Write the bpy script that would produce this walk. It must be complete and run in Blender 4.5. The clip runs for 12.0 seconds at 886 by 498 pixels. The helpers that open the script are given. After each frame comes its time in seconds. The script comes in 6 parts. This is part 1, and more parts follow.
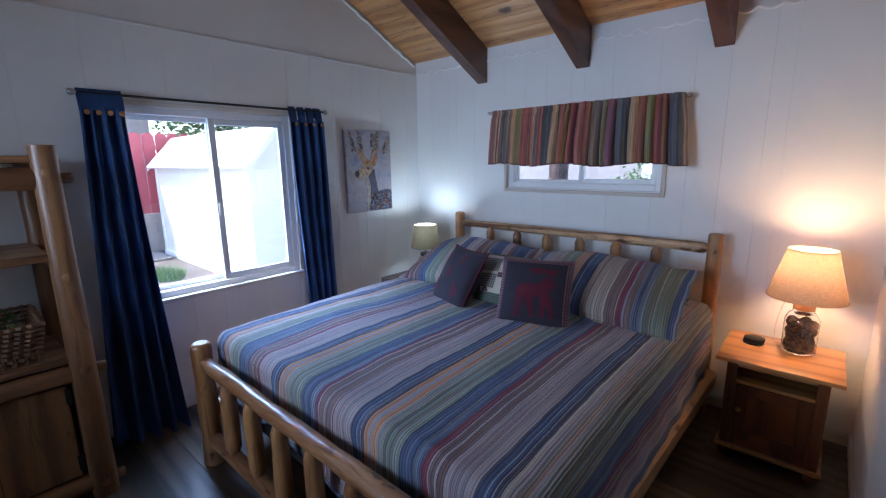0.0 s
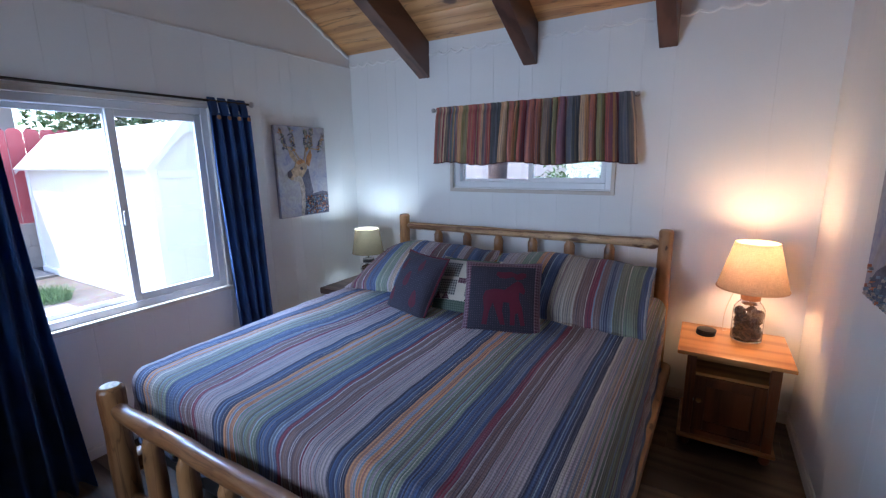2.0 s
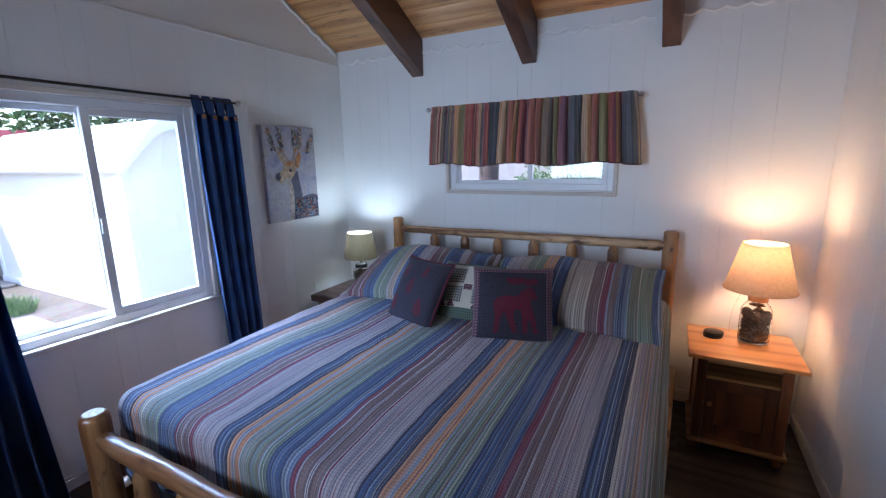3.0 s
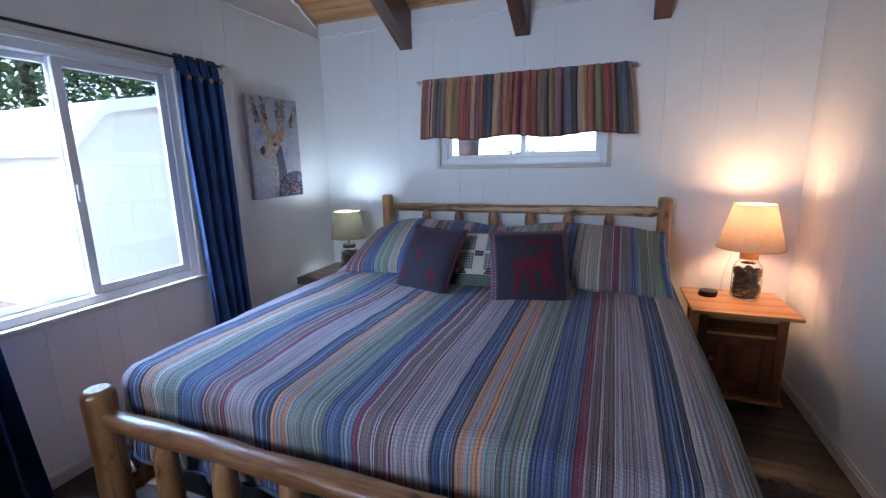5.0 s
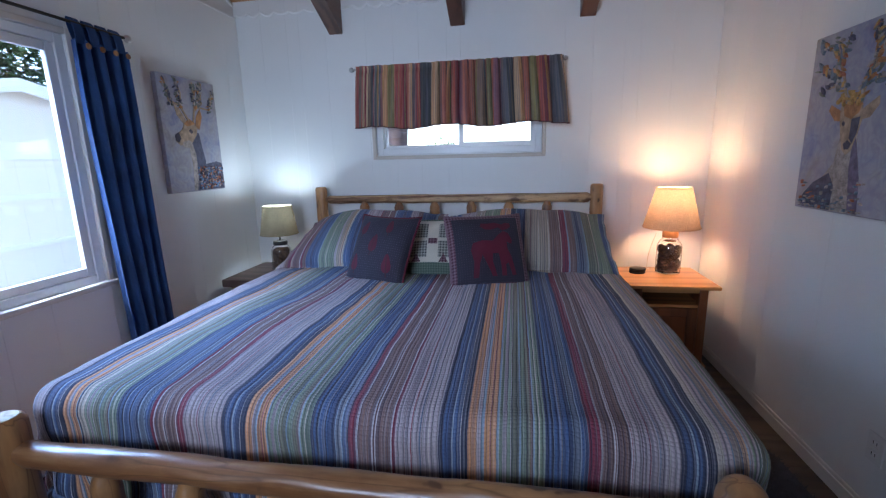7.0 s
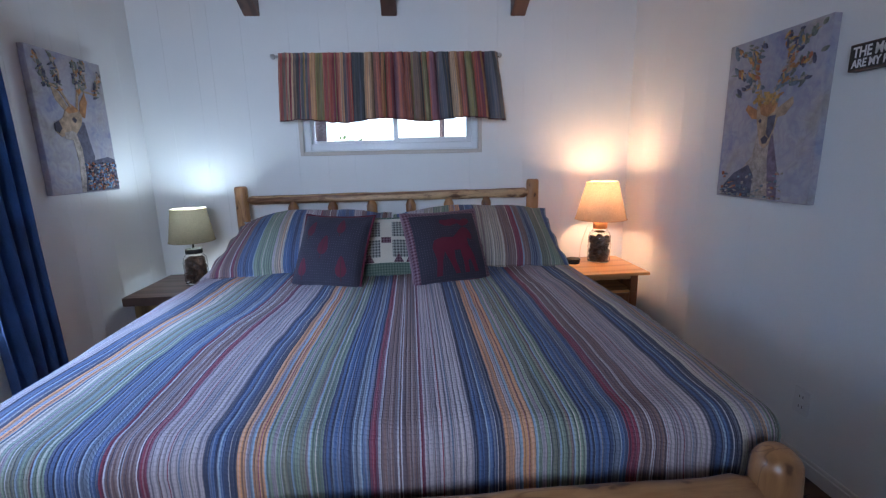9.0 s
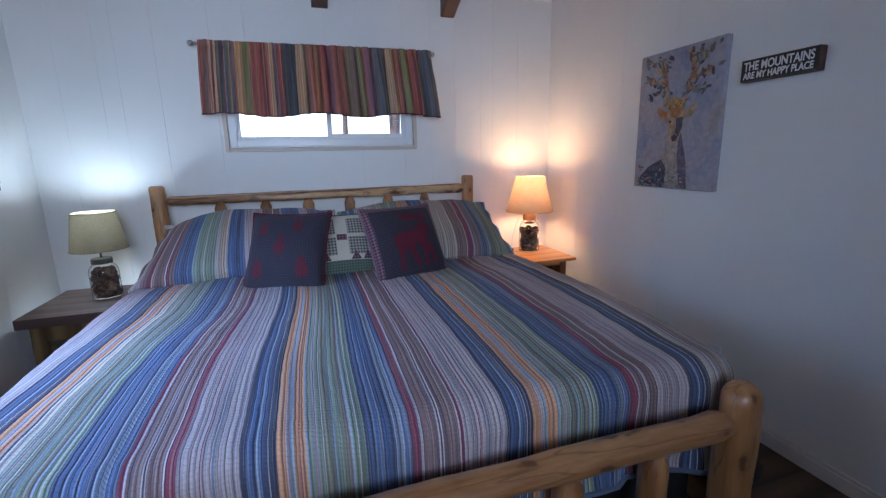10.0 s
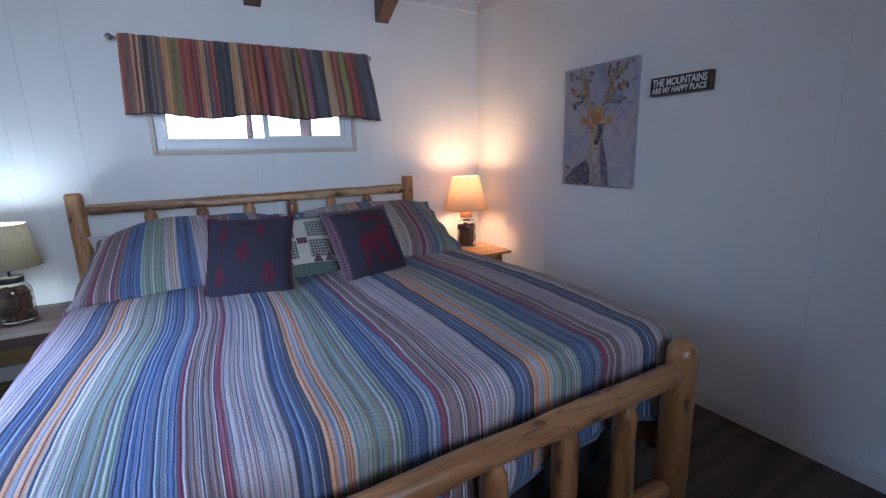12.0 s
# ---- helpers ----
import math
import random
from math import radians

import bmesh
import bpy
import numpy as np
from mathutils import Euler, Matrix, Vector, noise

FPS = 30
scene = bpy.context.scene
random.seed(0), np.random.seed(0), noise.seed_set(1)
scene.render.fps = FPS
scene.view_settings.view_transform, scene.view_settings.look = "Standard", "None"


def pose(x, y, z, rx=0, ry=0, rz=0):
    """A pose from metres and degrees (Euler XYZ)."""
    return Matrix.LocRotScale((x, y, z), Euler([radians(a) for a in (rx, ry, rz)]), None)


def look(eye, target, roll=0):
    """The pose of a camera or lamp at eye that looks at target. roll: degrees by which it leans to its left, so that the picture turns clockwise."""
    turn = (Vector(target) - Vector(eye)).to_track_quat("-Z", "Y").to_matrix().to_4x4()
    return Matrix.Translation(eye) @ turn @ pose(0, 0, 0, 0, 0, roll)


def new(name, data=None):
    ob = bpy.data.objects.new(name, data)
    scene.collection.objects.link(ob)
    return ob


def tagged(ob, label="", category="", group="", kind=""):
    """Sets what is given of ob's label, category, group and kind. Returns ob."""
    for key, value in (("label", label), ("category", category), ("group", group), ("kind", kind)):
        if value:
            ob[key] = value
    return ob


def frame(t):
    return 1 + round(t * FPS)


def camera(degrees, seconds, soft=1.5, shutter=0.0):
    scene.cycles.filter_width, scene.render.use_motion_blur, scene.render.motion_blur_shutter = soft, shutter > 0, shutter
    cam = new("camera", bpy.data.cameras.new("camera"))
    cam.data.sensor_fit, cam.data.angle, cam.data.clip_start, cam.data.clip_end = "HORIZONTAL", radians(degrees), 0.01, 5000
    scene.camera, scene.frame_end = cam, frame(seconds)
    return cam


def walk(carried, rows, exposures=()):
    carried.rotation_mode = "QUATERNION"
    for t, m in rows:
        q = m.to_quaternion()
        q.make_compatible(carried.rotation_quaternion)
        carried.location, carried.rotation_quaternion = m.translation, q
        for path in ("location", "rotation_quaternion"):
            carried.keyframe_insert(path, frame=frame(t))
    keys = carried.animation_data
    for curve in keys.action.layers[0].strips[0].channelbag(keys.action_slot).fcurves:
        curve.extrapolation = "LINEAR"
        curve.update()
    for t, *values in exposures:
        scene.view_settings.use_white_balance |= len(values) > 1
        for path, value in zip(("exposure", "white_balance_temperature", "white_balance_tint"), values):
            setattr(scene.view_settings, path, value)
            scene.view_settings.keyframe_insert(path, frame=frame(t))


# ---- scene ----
cam = camera(90.8, 12.0, soft=1.3)
PATH = [
    (0, (3.174, -3.229, 1.656), (1.875, -1.761, 1.257), -0.8),
    (0.5, (3.072, -3.249, 1.67), (1.89, -1.688, 1.262), -0.7),
    (1, (2.975, -3.254, 1.66), (1.906, -1.613, 1.253), -0.8),
    (1.5, (2.92, -3.233, 1.656), (1.901, -1.561, 1.248), -0.9),
    (2, (2.868, -3.191, 1.647), (1.86, -1.511, 1.245), -0.9),
    (2.5, (2.807, -3.151, 1.649), (1.8, -1.47, 1.248), -1.0),
    (3, (2.676, -3.172, 1.658), (1.759, -1.44, 1.254), -1.1),
    (3.2, (2.613, -3.178, 1.65), (1.763, -1.414, 1.246), -1.0),
    (5, (2.355, -3.303, 1.462), (1.646, -1.477, 1.06), -1.2),
    (5.5, (2.23, -3.344, 1.411), (1.606, -1.485, 1.02), -1.0),
    (6, (2.174, -3.369, 1.397), (1.707, -1.466, 0.999), -1.0),
    (6.5, (2.138, -3.358, 1.405), (1.788, -1.433, 0.991), -1.2),
    (7, (2.118, -3.322, 1.38), (1.797, -1.389, 0.977), -1.3),
    (9, (1.813, -3.24, 1.35), (1.948, -1.287, 0.943), -1.3),
    (9.5, (1.653, -3.23, 1.336), (2.014, -1.307, 0.923), -1.2),
    (10, (1.507, -3.234, 1.333), (2.092, -1.368, 0.916), -1.3),
    (10.5, (1.43, -3.254, 1.352), (2.147, -1.436, 0.926), -1.3),
    (11, (1.371, -3.292, 1.354), (2.139, -1.495, 0.928), -1.5),
    (11.5, (1.32, -3.297, 1.357), (2.151, -1.529, 0.928), -1.6),
    (12, (1.212, -3.244, 1.359), (2.179, -1.547, 0.928), -1.5),
]
walk(cam, [(t, look(eye, target, roll)) for t, eye, target, roll in PATH])

# ---------------------------------------------------------------- light
scene.view_settings.exposure = 1.42
scene.view_settings.use_white_balance = True
scene.view_settings.white_balance_temperature = 5600
scene.view_settings.white_balance_tint = 12
SUN_EL, SUN_ROT = radians(60), radians(-125)
world = bpy.data.worlds.new("world")
scene.world = world
world.use_nodes = True
wn = world.node_tree.nodes
sky = wn.new("ShaderNodeTexSky")
sky.sky_type, sky.sun_disc = "NISHITA", False
sky.sun_elevation, sky.sun_rotation = SUN_EL, SUN_ROT
world.node_tree.links.new(sky.outputs[0], wn["Background"].inputs[0])
wn["Background"].inputs[1].default_value = 0.30


def lamp(name, kind, m, power, colour, **more):
    data = bpy.data.lights.new(name, kind)
    data.energy, data.color = power, colour
    for key, value in more.items():
        setattr(data, key, value)
    ob = new(name, data)
    ob.matrix_world = m
    return ob


sun_dir = Vector((math.sin(SUN_ROT) * math.cos(SUN_EL), math.cos(SUN_ROT) * math.cos(SUN_EL), math.sin(SUN_EL)))
lamp("sun", "SUN", look(sun_dir * 20, (0, 0, 0)), 3.4, (1.0, 0.95, 0.87), angle=radians(0.6))
lamp("window_daylight", "AREA", look((-0.62, -1.97, 2.55), (0.9, -1.97, 0.6)), 17, (0.30, 0.55, 1.0), shape="RECTANGLE", size=1.15, size_y=0.75)
lamp("yard_skylight", "AREA", look((-3.0, -2.2, 3.85), (0.3, -2.0, 1.3)), 90, (0.42, 0.64, 1.0), shape="RECTANGLE", size=2.4, size_y=1.3)
# fill lamp added behind the camera to lift the headboard wall and ceiling
lamp("rear_window_daylight", "AREA", look((1.25, -4.70, 1.75), (1.55, 0.0, 1.65)), 5.0, (0.74, 0.85, 1.0), shape="RECTANGLE", size=1.1, size_y=0.9, spread=radians(85))
lamp("warm_bulb", "POINT", pose(3.145, -0.25, 1.09), 6.2, (1.0, 0.60, 0.30), shadow_soft_size=0.06)
lamp("cool_bulb", "POINT", pose(0.365, -0.30, 1.010), 3.5, (0.76, 0.92, 1.0), shadow_soft_size=0.045)


# ---------------------------------------------------------------- materials
def shader(name):
    m = bpy.data.materials.new(name)
    m.use_nodes = True
    t = m.node_tree
    b = t.nodes["Principled BSDF"]

    def node(kind, ins=None, **props):
        n = t.nodes.new("ShaderNode" + kind)
        for k, v in props.items():
            setattr(n, k, v)
        for k, v in (ins or {}).items():
            if isinstance(v, bpy.types.NodeSocket):
                t.links.new(v, n.inputs[k])
            else:
                n.inputs[k].default_value = v
        return n

    def put(key, v):
        if isinstance(v, bpy.types.NodeSocket):
            t.links.new(v, b.inputs[key])
        else:
            b.inputs[key].default_value = v
    return m, node, put


def ramp(node, fac, stops, mode="LINEAR"):
    r = node("ValToRGB", {0: fac})
    c = r.color_ramp
    c.interpolation = mode
    while len(c.elements) < len(stops):
        c.elements.new(0.5)
    for e, (p, col) in zip(c.elements, stops):
        e.position, e.color = p, (*col, 1)
    return r.outputs[0]


def mix(node, fac, a, b, blend="MIX"):
    n = node("Mix", data_type="RGBA", blend_type=blend)
    for i, v in ((0, fac), (6, a), (7, b)):
        if isinstance(v, bpy.types.NodeSocket):
            n.id_data.links.new(v, n.inputs[i])
        elif i == 0:
            n.inputs[0].default_value = v
        else:
            n.inputs[i].default_value = (*v, 1)
    return n.outputs[2]


def maths(node, op, a, b=0.0):
    return node("Math", {0: a, 1: b}, operation=op).outputs[0]


def bump(node, height, strength=0.3, distance=0.002):
    return node("Bump", {"Height": height, "Strength": strength, "Distance": distance}).outputs[0]


def plain(name, col, rough=0.5, metal=0.0, vary=0.12, scale=6.0, relief=0.0, coat=0.0, fine=90.0):
    m, node, put = shader(name)
    co = node("TexCoord").outputs["Object"]
    n1 = node("TexNoise", {"Vector": co, "Scale": scale, "Detail": 4.0}).outputs[0]
    n2 = node("TexNoise", {"Vector": co, "Scale": fine, "Detail": 3.0}).outputs[0]
    both = maths(node, "ADD", maths(node, "MULTIPLY", n1, 0.7), maths(node, "MULTIPLY", n2, 0.3))
    lo, hi = tuple(c * (1 - vary) for c in col), tuple(min(1, c * (1 + vary)) for c in col)
    put("Base Color", ramp(node, both, [(0.3, lo), (0.7, hi)]))
    put("Roughness", maths(node, "ADD", maths(node, "MULTIPLY", n1, 0.15), rough - 0.07))
    put("Metallic", metal)
    put("Coat Weight", coat)
    if relief:
        put("Normal", bump(node, n2, 0.4, relief))
    return m


def wood(name, dark, light, axis=2, grain=14.0, knots=0.0, rough=0.5, ring=3.0, coat=0.0, knotcol=(0.09, 0.035, 0.015), tint=0.25, kscale=5.0, patch=0.0):
    """Grain runs along the object's axis; each object takes its own stretch of the grain."""
    m, node, put = shader(name)
    co = node("TexCoord").outputs["Object"]
    rnd = node("ObjectInfo").outputs["Random"]
    off = node("CombineXYZ", {0: maths(node, "MULTIPLY", rnd, 7.0), 1: maths(node, "MULTIPLY", rnd, 13.0), 2: maths(node, "MULTIPLY", rnd, 5.0)}).outputs[0]
    p = node("VectorMath", {0: co, 1: off}, operation="ADD").outputs[0]
    s = [1.0, 1.0, 1.0]
    s[axis] = 0.08
    ps = node("VectorMath", {0: p, 1: s}, operation="MULTIPLY").outputs[0]
    n1 = node("TexNoise", {"Vector": ps, "Scale": grain, "Detail": 5.0, "Roughness": 0.6, "Distortion": 0.6}).outputs[0]
    n2 = node("TexNoise", {"Vector": ps, "Scale": grain * 9, "Detail": 4.0, "Roughness": 0.7}).outputs[0]
    w = node("TexWave", {"Vector": ps, "Scale": ring, "Distortion": 9.0, "Detail": 3.0, "Detail Scale": 1.5}, wave_type="RINGS", rings_direction="XYZ"[axis])
    f = maths(node, "ADD", maths(node, "MULTIPLY", n1, 0.45), maths(node, "MULTIPLY", w.outputs["Fac"], 0.30))
    f = maths(node, "ADD", f, maths(node, "MULTIPLY", n2, 0.25))
    col = ramp(node, f, [(0.34, dark), (0.47, tuple(a * 0.4 + b * 0.6 for a, b in zip(dark, light))), (0.62, light)])
    col = mix(node, maths(node, "MULTIPLY", rnd, tint), col, dark)
    height = f
    if patch:
        pv = node("VectorMath", {0: p, 1: tuple(0.35 if i == axis else 1.6 for i in range(3))}, operation="MULTIPLY").outputs[0]
        pn = node("TexNoise", {"Vector": pv, "Scale": 14.0, "Detail": 5.0, "Distortion": 1.5}).outputs[0]
        col = mix(node, ramp(node, pn, [(0.50, (0, 0, 0)), (0.60, (patch, patch, patch))]), col, (0.10, 0.038, 0.016))
    if knots:
        sk = [1.0, 1.0, 1.0]
        sk[axis] = 0.45
        pk = node("VectorMath", {0: p, 1: sk}, operation="MULTIPLY").outputs[0]
        wob = node("TexNoise", {"Vector": p, "Scale": 20.0}).outputs[1]
        pk = node("VectorMath", {0: pk, 1: node("VectorMath", {0: wob, 1: (0.03, 0.03, 0.03)}, operation="MULTIPLY").outputs[0]}, operation="ADD").outputs[0]
        v = node("TexVoronoi", {"Vector": pk, "Scale": kscale, "Randomness": 1.0}).outputs["Distance"]
        crack = ramp(node, node("TexNoise", {"Vector": ps, "Scale": grain * 1.6, "Detail": 2.0}).outputs[0], [(0.485, (0, 0, 0)), (0.5, (0.55, 0.55, 0.55)), (0.515, (0, 0, 0))])
        col = mix(node, crack, col, knotcol)
        k = ramp(node, v, [(0.0, (1, 1, 1)), (knots * 0.6, (0.9, 0.9, 0.9)), (knots, (0.25, 0.25, 0.25)), (knots * 2.2, (0, 0, 0))])
        col = mix(node, k, col, knotcol)
    put("Base Color", col)
    put("Roughness", maths(node, "ADD", maths(node, "MULTIPLY", n2, 0.2), rough - 0.1))
    put("Coat Weight", coat)
    put("Coat Roughness", 0.25)
    put("Normal", bump(node, height, 0.35, 0.0015))
    return m


def cloth(name, col, weave=900.0, vary=0.15, rough=0.85, sheen=0.2, scale=5.0, col2=None):
    m, node, put = shader(name)
    co = node("TexCoord").outputs["Object"]
    n1 = node("TexNoise", {"Vector": co, "Scale": scale, "Detail": 4.0}).outputs[0]
    n2 = node("TexNoise", {"Vector": co, "Scale": weave * 0.35, "Detail": 2.0}).outputs[0]
    f = maths(node, "ADD", maths(node, "MULTIPLY", n1, 0.6), maths(node, "MULTIPLY", n2, 0.4))
    lo, hi = tuple(c * (1 - vary) for c in col), tuple(c * (1 + vary) for c in (col2 or col))
    put("Base Color", ramp(node, f, [(0.32, lo), (0.68, hi)]))
    put("Roughness", rough)
    put("Sheen Weight", sheen * 0.15)
    put("Normal", bump(node, n2, 0.5, 0.0008))
    return m


def stripes(name, stops_u, mixes, rib=0.0, rough=0.9, vary=0.04, lift=0.24, streak=250.0, base=(0.5, 0.5, 0.5)):
    """Woven stripes across U (metres of cloth); a list of (width, colour), repeated; fine warp lines over them, ribs of
    quilting in the relief, the shade of their grooves painted into the colour.
    """
    m, node, put = shader(name)
    uv = node("UVMap", uv_map="UVMap").outputs[0]
    sep = node("SeparateXYZ", {0: uv})
    co = node("TexCoord").outputs["Object"]
    wob = node("TexNoise", {"Vector": co, "Scale": 30.0, "Detail": 2.0}).outputs[0]
    u = maths(node, "ADD", sep.outputs[0], maths(node, "MULTIPLY", maths(node, "SUBTRACT", wob, 0.5), 0.002))
    total = sum(w for w, _ in stops_u)
    # short ramps, each over its own stretch of the cloth, chained by where they begin
    frac = maths(node, "FRACT", maths(node, "DIVIDE", u, total))
    pos, cuts = 0.0, []
    for w, c in stops_u:
        cuts.append((pos / total, c))
        pos += w
    out = None
    for i in range(0, len(cuts), 14):
        chunk = cuts[i:i + 14]
        a = chunk[0][0]
        b = cuts[i + 14][0] if i + 14 < len(cuts) else 1.0
        local = maths(node, "DIVIDE", maths(node, "SUBTRACT", frac, a), b - a)
        r = node("ValToRGB", {0: local})
        table = r.color_ramp
        table.interpolation = "CONSTANT"
        table.elements[0].color = (*chunk[0][1], 1)
        for p, c in chunk[1:]:
            table.elements.new((p - a) / (b - a)).color = (*c, 1)
        table.elements.remove(table.elements[len(table.elements) - 1])
        out = r.outputs[0] if out is None else mix(node, maths(node, "GREATER_THAN", frac, a), out, r.outputs[0])
    # warp streaks
    sv = node("CombineXYZ", {0: maths(node, "MULTIPLY", u, streak), 1: maths(node, "MULTIPLY", sep.outputs[1], 1.2)}).outputs[0]
    line = node("TexNoise", {"Vector": sv, "Scale": 1.0, "Detail": 2.0}).outputs[0]
    dark = mix(node, ramp(node, line, [(0.42, (1, 1, 1)), (0.50, (0, 0, 0))]), out, mix(node, 0.50, out, (0.06, 0.07, 0.12)))
    light = mix(node, ramp(node, line, [(0.55, (0, 0, 0)), (0.60, (lift, lift, lift))]), dark, (0.62, 0.60, 0.62))
    big = node("TexNoise", {"Vector": co, "Scale": 3.0, "Detail": 3.0}).outputs[0]
    col = mix(node, vary, light, ramp(node, big, [(0.3, (0.25, 0.25, 0.28)), (0.7, (0.8, 0.78, 0.76))]))
    put("Base Color", col)
    put("Roughness", rough)
    put("Sheen Weight", 0.03)
    fine = node("TexNoise", {"Vector": co, "Scale": 260.0}).outputs[0]
    h = maths(node, "MULTIPLY", fine, 0.25)
    if rib:
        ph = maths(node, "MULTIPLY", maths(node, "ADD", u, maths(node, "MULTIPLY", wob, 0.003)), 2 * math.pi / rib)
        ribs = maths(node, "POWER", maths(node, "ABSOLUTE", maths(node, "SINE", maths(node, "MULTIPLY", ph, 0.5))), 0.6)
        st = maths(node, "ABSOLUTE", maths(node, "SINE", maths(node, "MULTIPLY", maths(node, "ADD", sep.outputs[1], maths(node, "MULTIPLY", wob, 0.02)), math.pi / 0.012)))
        pk = maths(node, "MULTIPLY", ribs, maths(node, "ADD", 0.6, maths(node, "MULTIPLY", st, 0.4)))
        h = maths(node, "ADD", h, pk)
        # groove shade between ribs and stitches, painted into the base colour
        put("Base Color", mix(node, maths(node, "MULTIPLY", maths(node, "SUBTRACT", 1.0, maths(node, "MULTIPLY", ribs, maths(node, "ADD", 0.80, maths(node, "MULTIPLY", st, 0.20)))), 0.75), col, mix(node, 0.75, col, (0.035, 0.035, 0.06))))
    put("Normal", bump(node, h, 0.9 if rib else 0.6, 0.0026 if rib else 0.001))
    return m


def checks(name, a, b, size, dots=False, gap=None):
    m, node, put = shader(name)
    uv = node("UVMap", uv_map="UVMap").outputs[0]
    sep = node("SeparateXYZ", {0: uv})
    fx = maths(node, "FRACT", maths(node, "DIVIDE", sep.outputs[0], size))
    fy = maths(node, "FRACT", maths(node, "DIVIDE", sep.outputs[1], size))
    mid = tuple((p + q) / 2 for p, q in zip(a, b))
    if dots:
        d1 = maths(node, "LESS_THAN", fx, 0.26)
        d2 = maths(node, "LESS_THAN", fy, 0.26)
        col = mix(node, maths(node, "MULTIPLY", d1, d2), a, b)
        col = mix(node, maths(node, "MULTIPLY", maths(node, "ADD", d1, d2), 0.07), col, b)
    else:
        gx, gy = maths(node, "LESS_THAN", fx, 0.5), maths(node, "LESS_THAN", fy, 0.5)
        col = mix(node, maths(node, "MULTIPLY", maths(node, "ADD", gx, gy), 0.5), a, b)
    n = node("TexNoise", {"Vector": node("TexCoord").outputs["Object"], "Scale": 40.0, "Detail": 3.0}).outputs[0]
    put("Base Color", mix(node, maths(node, "MULTIPLY", n, 0.35), col, mid))
    put("Roughness", 0.9)
    put("Sheen Weight", 0.03)
    put("Normal", bump(node, node("TexNoise", {"Vector": node("TexCoord").outputs["Object"], "Scale": 300.0}).outputs[0], 0.5, 0.001))
    return m


WALL = plain("wall_paint", (0.80, 0.80, 0.79), 0.55, vary=0.035, scale=1.8, relief=0.0006, fine=140)
GABLE = plain("gable_paint", (0.75, 0.74, 0.72), 0.6, vary=0.04, scale=1.8, relief=0.0006, fine=140)
TRIM = plain("trim_paint", (0.72, 0.70, 0.67), 0.4, vary=0.03)
CASING = plain("casing_paint", (0.74, 0.70, 0.64), 0.45, vary=0.04)
BEIGE = plain("beige_casing_paint", (0.60, 0.535, 0.47), 0.5, vary=0.05)
CAULK = plain("bright_white_caulk", (0.88, 0.88, 0.87), 0.4, vary=0.02)
VINYL = plain("white_vinyl", (0.80, 0.81, 0.82), 0.3, vary=0.02)
FLOORX = wood("floor_laminate_grain", (0.028, 0.018, 0.011), (0.105, 0.067, 0.042), axis=0, grain=9, rough=0.40, tint=0.55, knots=0.03, kscale=2.5)
LOG = wood("peeled_pine_log", (0.21, 0.082, 0.026), (0.46, 0.232, 0.088), axis=2, grain=10, knots=0.18, rough=0.38, coat=0.5, kscale=15.0, ring=2, patch=0.16)
LOGX = wood("peeled_pine_log_lengthwise", (0.24, 0.10, 0.036), (0.50, 0.27, 0.115), axis=0, grain=10, knots=0.18, rough=0.36, coat=0.6, kscale=15.0, ring=2, patch=0.16)
LOGY = wood("peeled_pine_log_sidewise", (0.21, 0.082, 0.026), (0.46, 0.232, 0.088), axis=1, grain=10, knots=0.18, rough=0.45, coat=0.2, kscale=15.0, ring=2, patch=0.16)
LOGHEAD = wood("knotty_pine_rail", (0.19, 0.08, 0.034), (0.68, 0.45, 0.24), axis=0, grain=20, knots=0.2, kscale=11.0, patch=0.62, rough=0.42, coat=0.25, ring=6)
ENDGRAIN = wood("pine_end_grain", (0.62, 0.50, 0.34), (0.80, 0.70, 0.54), axis=2, grain=30, ring=14, rough=0.6)
BEAM = wood("dark_stained_beam", (0.060, 0.022, 0.014), (0.13, 0.055, 0.034), axis=1, grain=16, rough=0.42, coat=0.15)
PLANK = wood("knotty_pine_ceiling", (0.50, 0.24, 0.085), (0.76, 0.43, 0.18), axis=0, grain=9, knots=0.16, rough=0.35, coat=0.4, kscale=5.0)
CEDAR = wood("honey_pine_shelf", (0.13, 0.055, 0.020), (0.30, 0.145, 0.055), axis=2, grain=10, knots=0.07, rough=0.45, coat=0.2)
CEDARX = wood("honey_pine_board", (0.13, 0.055, 0.020), (0.30, 0.145, 0.055), axis=1, grain=10, knots=0.05, rough=0.45, coat=0.2)
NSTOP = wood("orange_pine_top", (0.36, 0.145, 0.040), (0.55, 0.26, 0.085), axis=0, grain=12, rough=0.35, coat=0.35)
# the top's pine again, with the shade on front and sides put into its colour
NS_SHADED = wood("orange_pine_shaded", (0.105, 0.029, 0.008), (0.24, 0.073, 0.021), axis=2, grain=12, rough=0.4, coat=0.3)
SLAB = wood("weathered_grey_slab", (0.055, 0.031, 0.026), (0.115, 0.072, 0.060), axis=0, grain=8, rough=0.6)
STUMP = wood("dark_log_base", (0.085, 0.047, 0.015), (0.22, 0.14, 0.05), axis=2, grain=8, rough=0.6)
DENIM = cloth("navy_denim", (0.012, 0.038, 0.125), vary=0.35, col2=(0.024, 0.072, 0.21), rough=0.8)
_m = DENIM.node_tree
_t, _x = _m.nodes.new("ShaderNodeBsdfTranslucent"), _m.nodes.new("ShaderNodeMixShader")
_t.inputs[0].default_value, _x.inputs[0].default_value = (0.02, 0.08, 0.28, 1), 0.12
_m.links.new(_m.nodes["Principled BSDF"].outputs[0], _x.inputs[1])
_m.links.new(_t.outputs[0], _x.inputs[2])
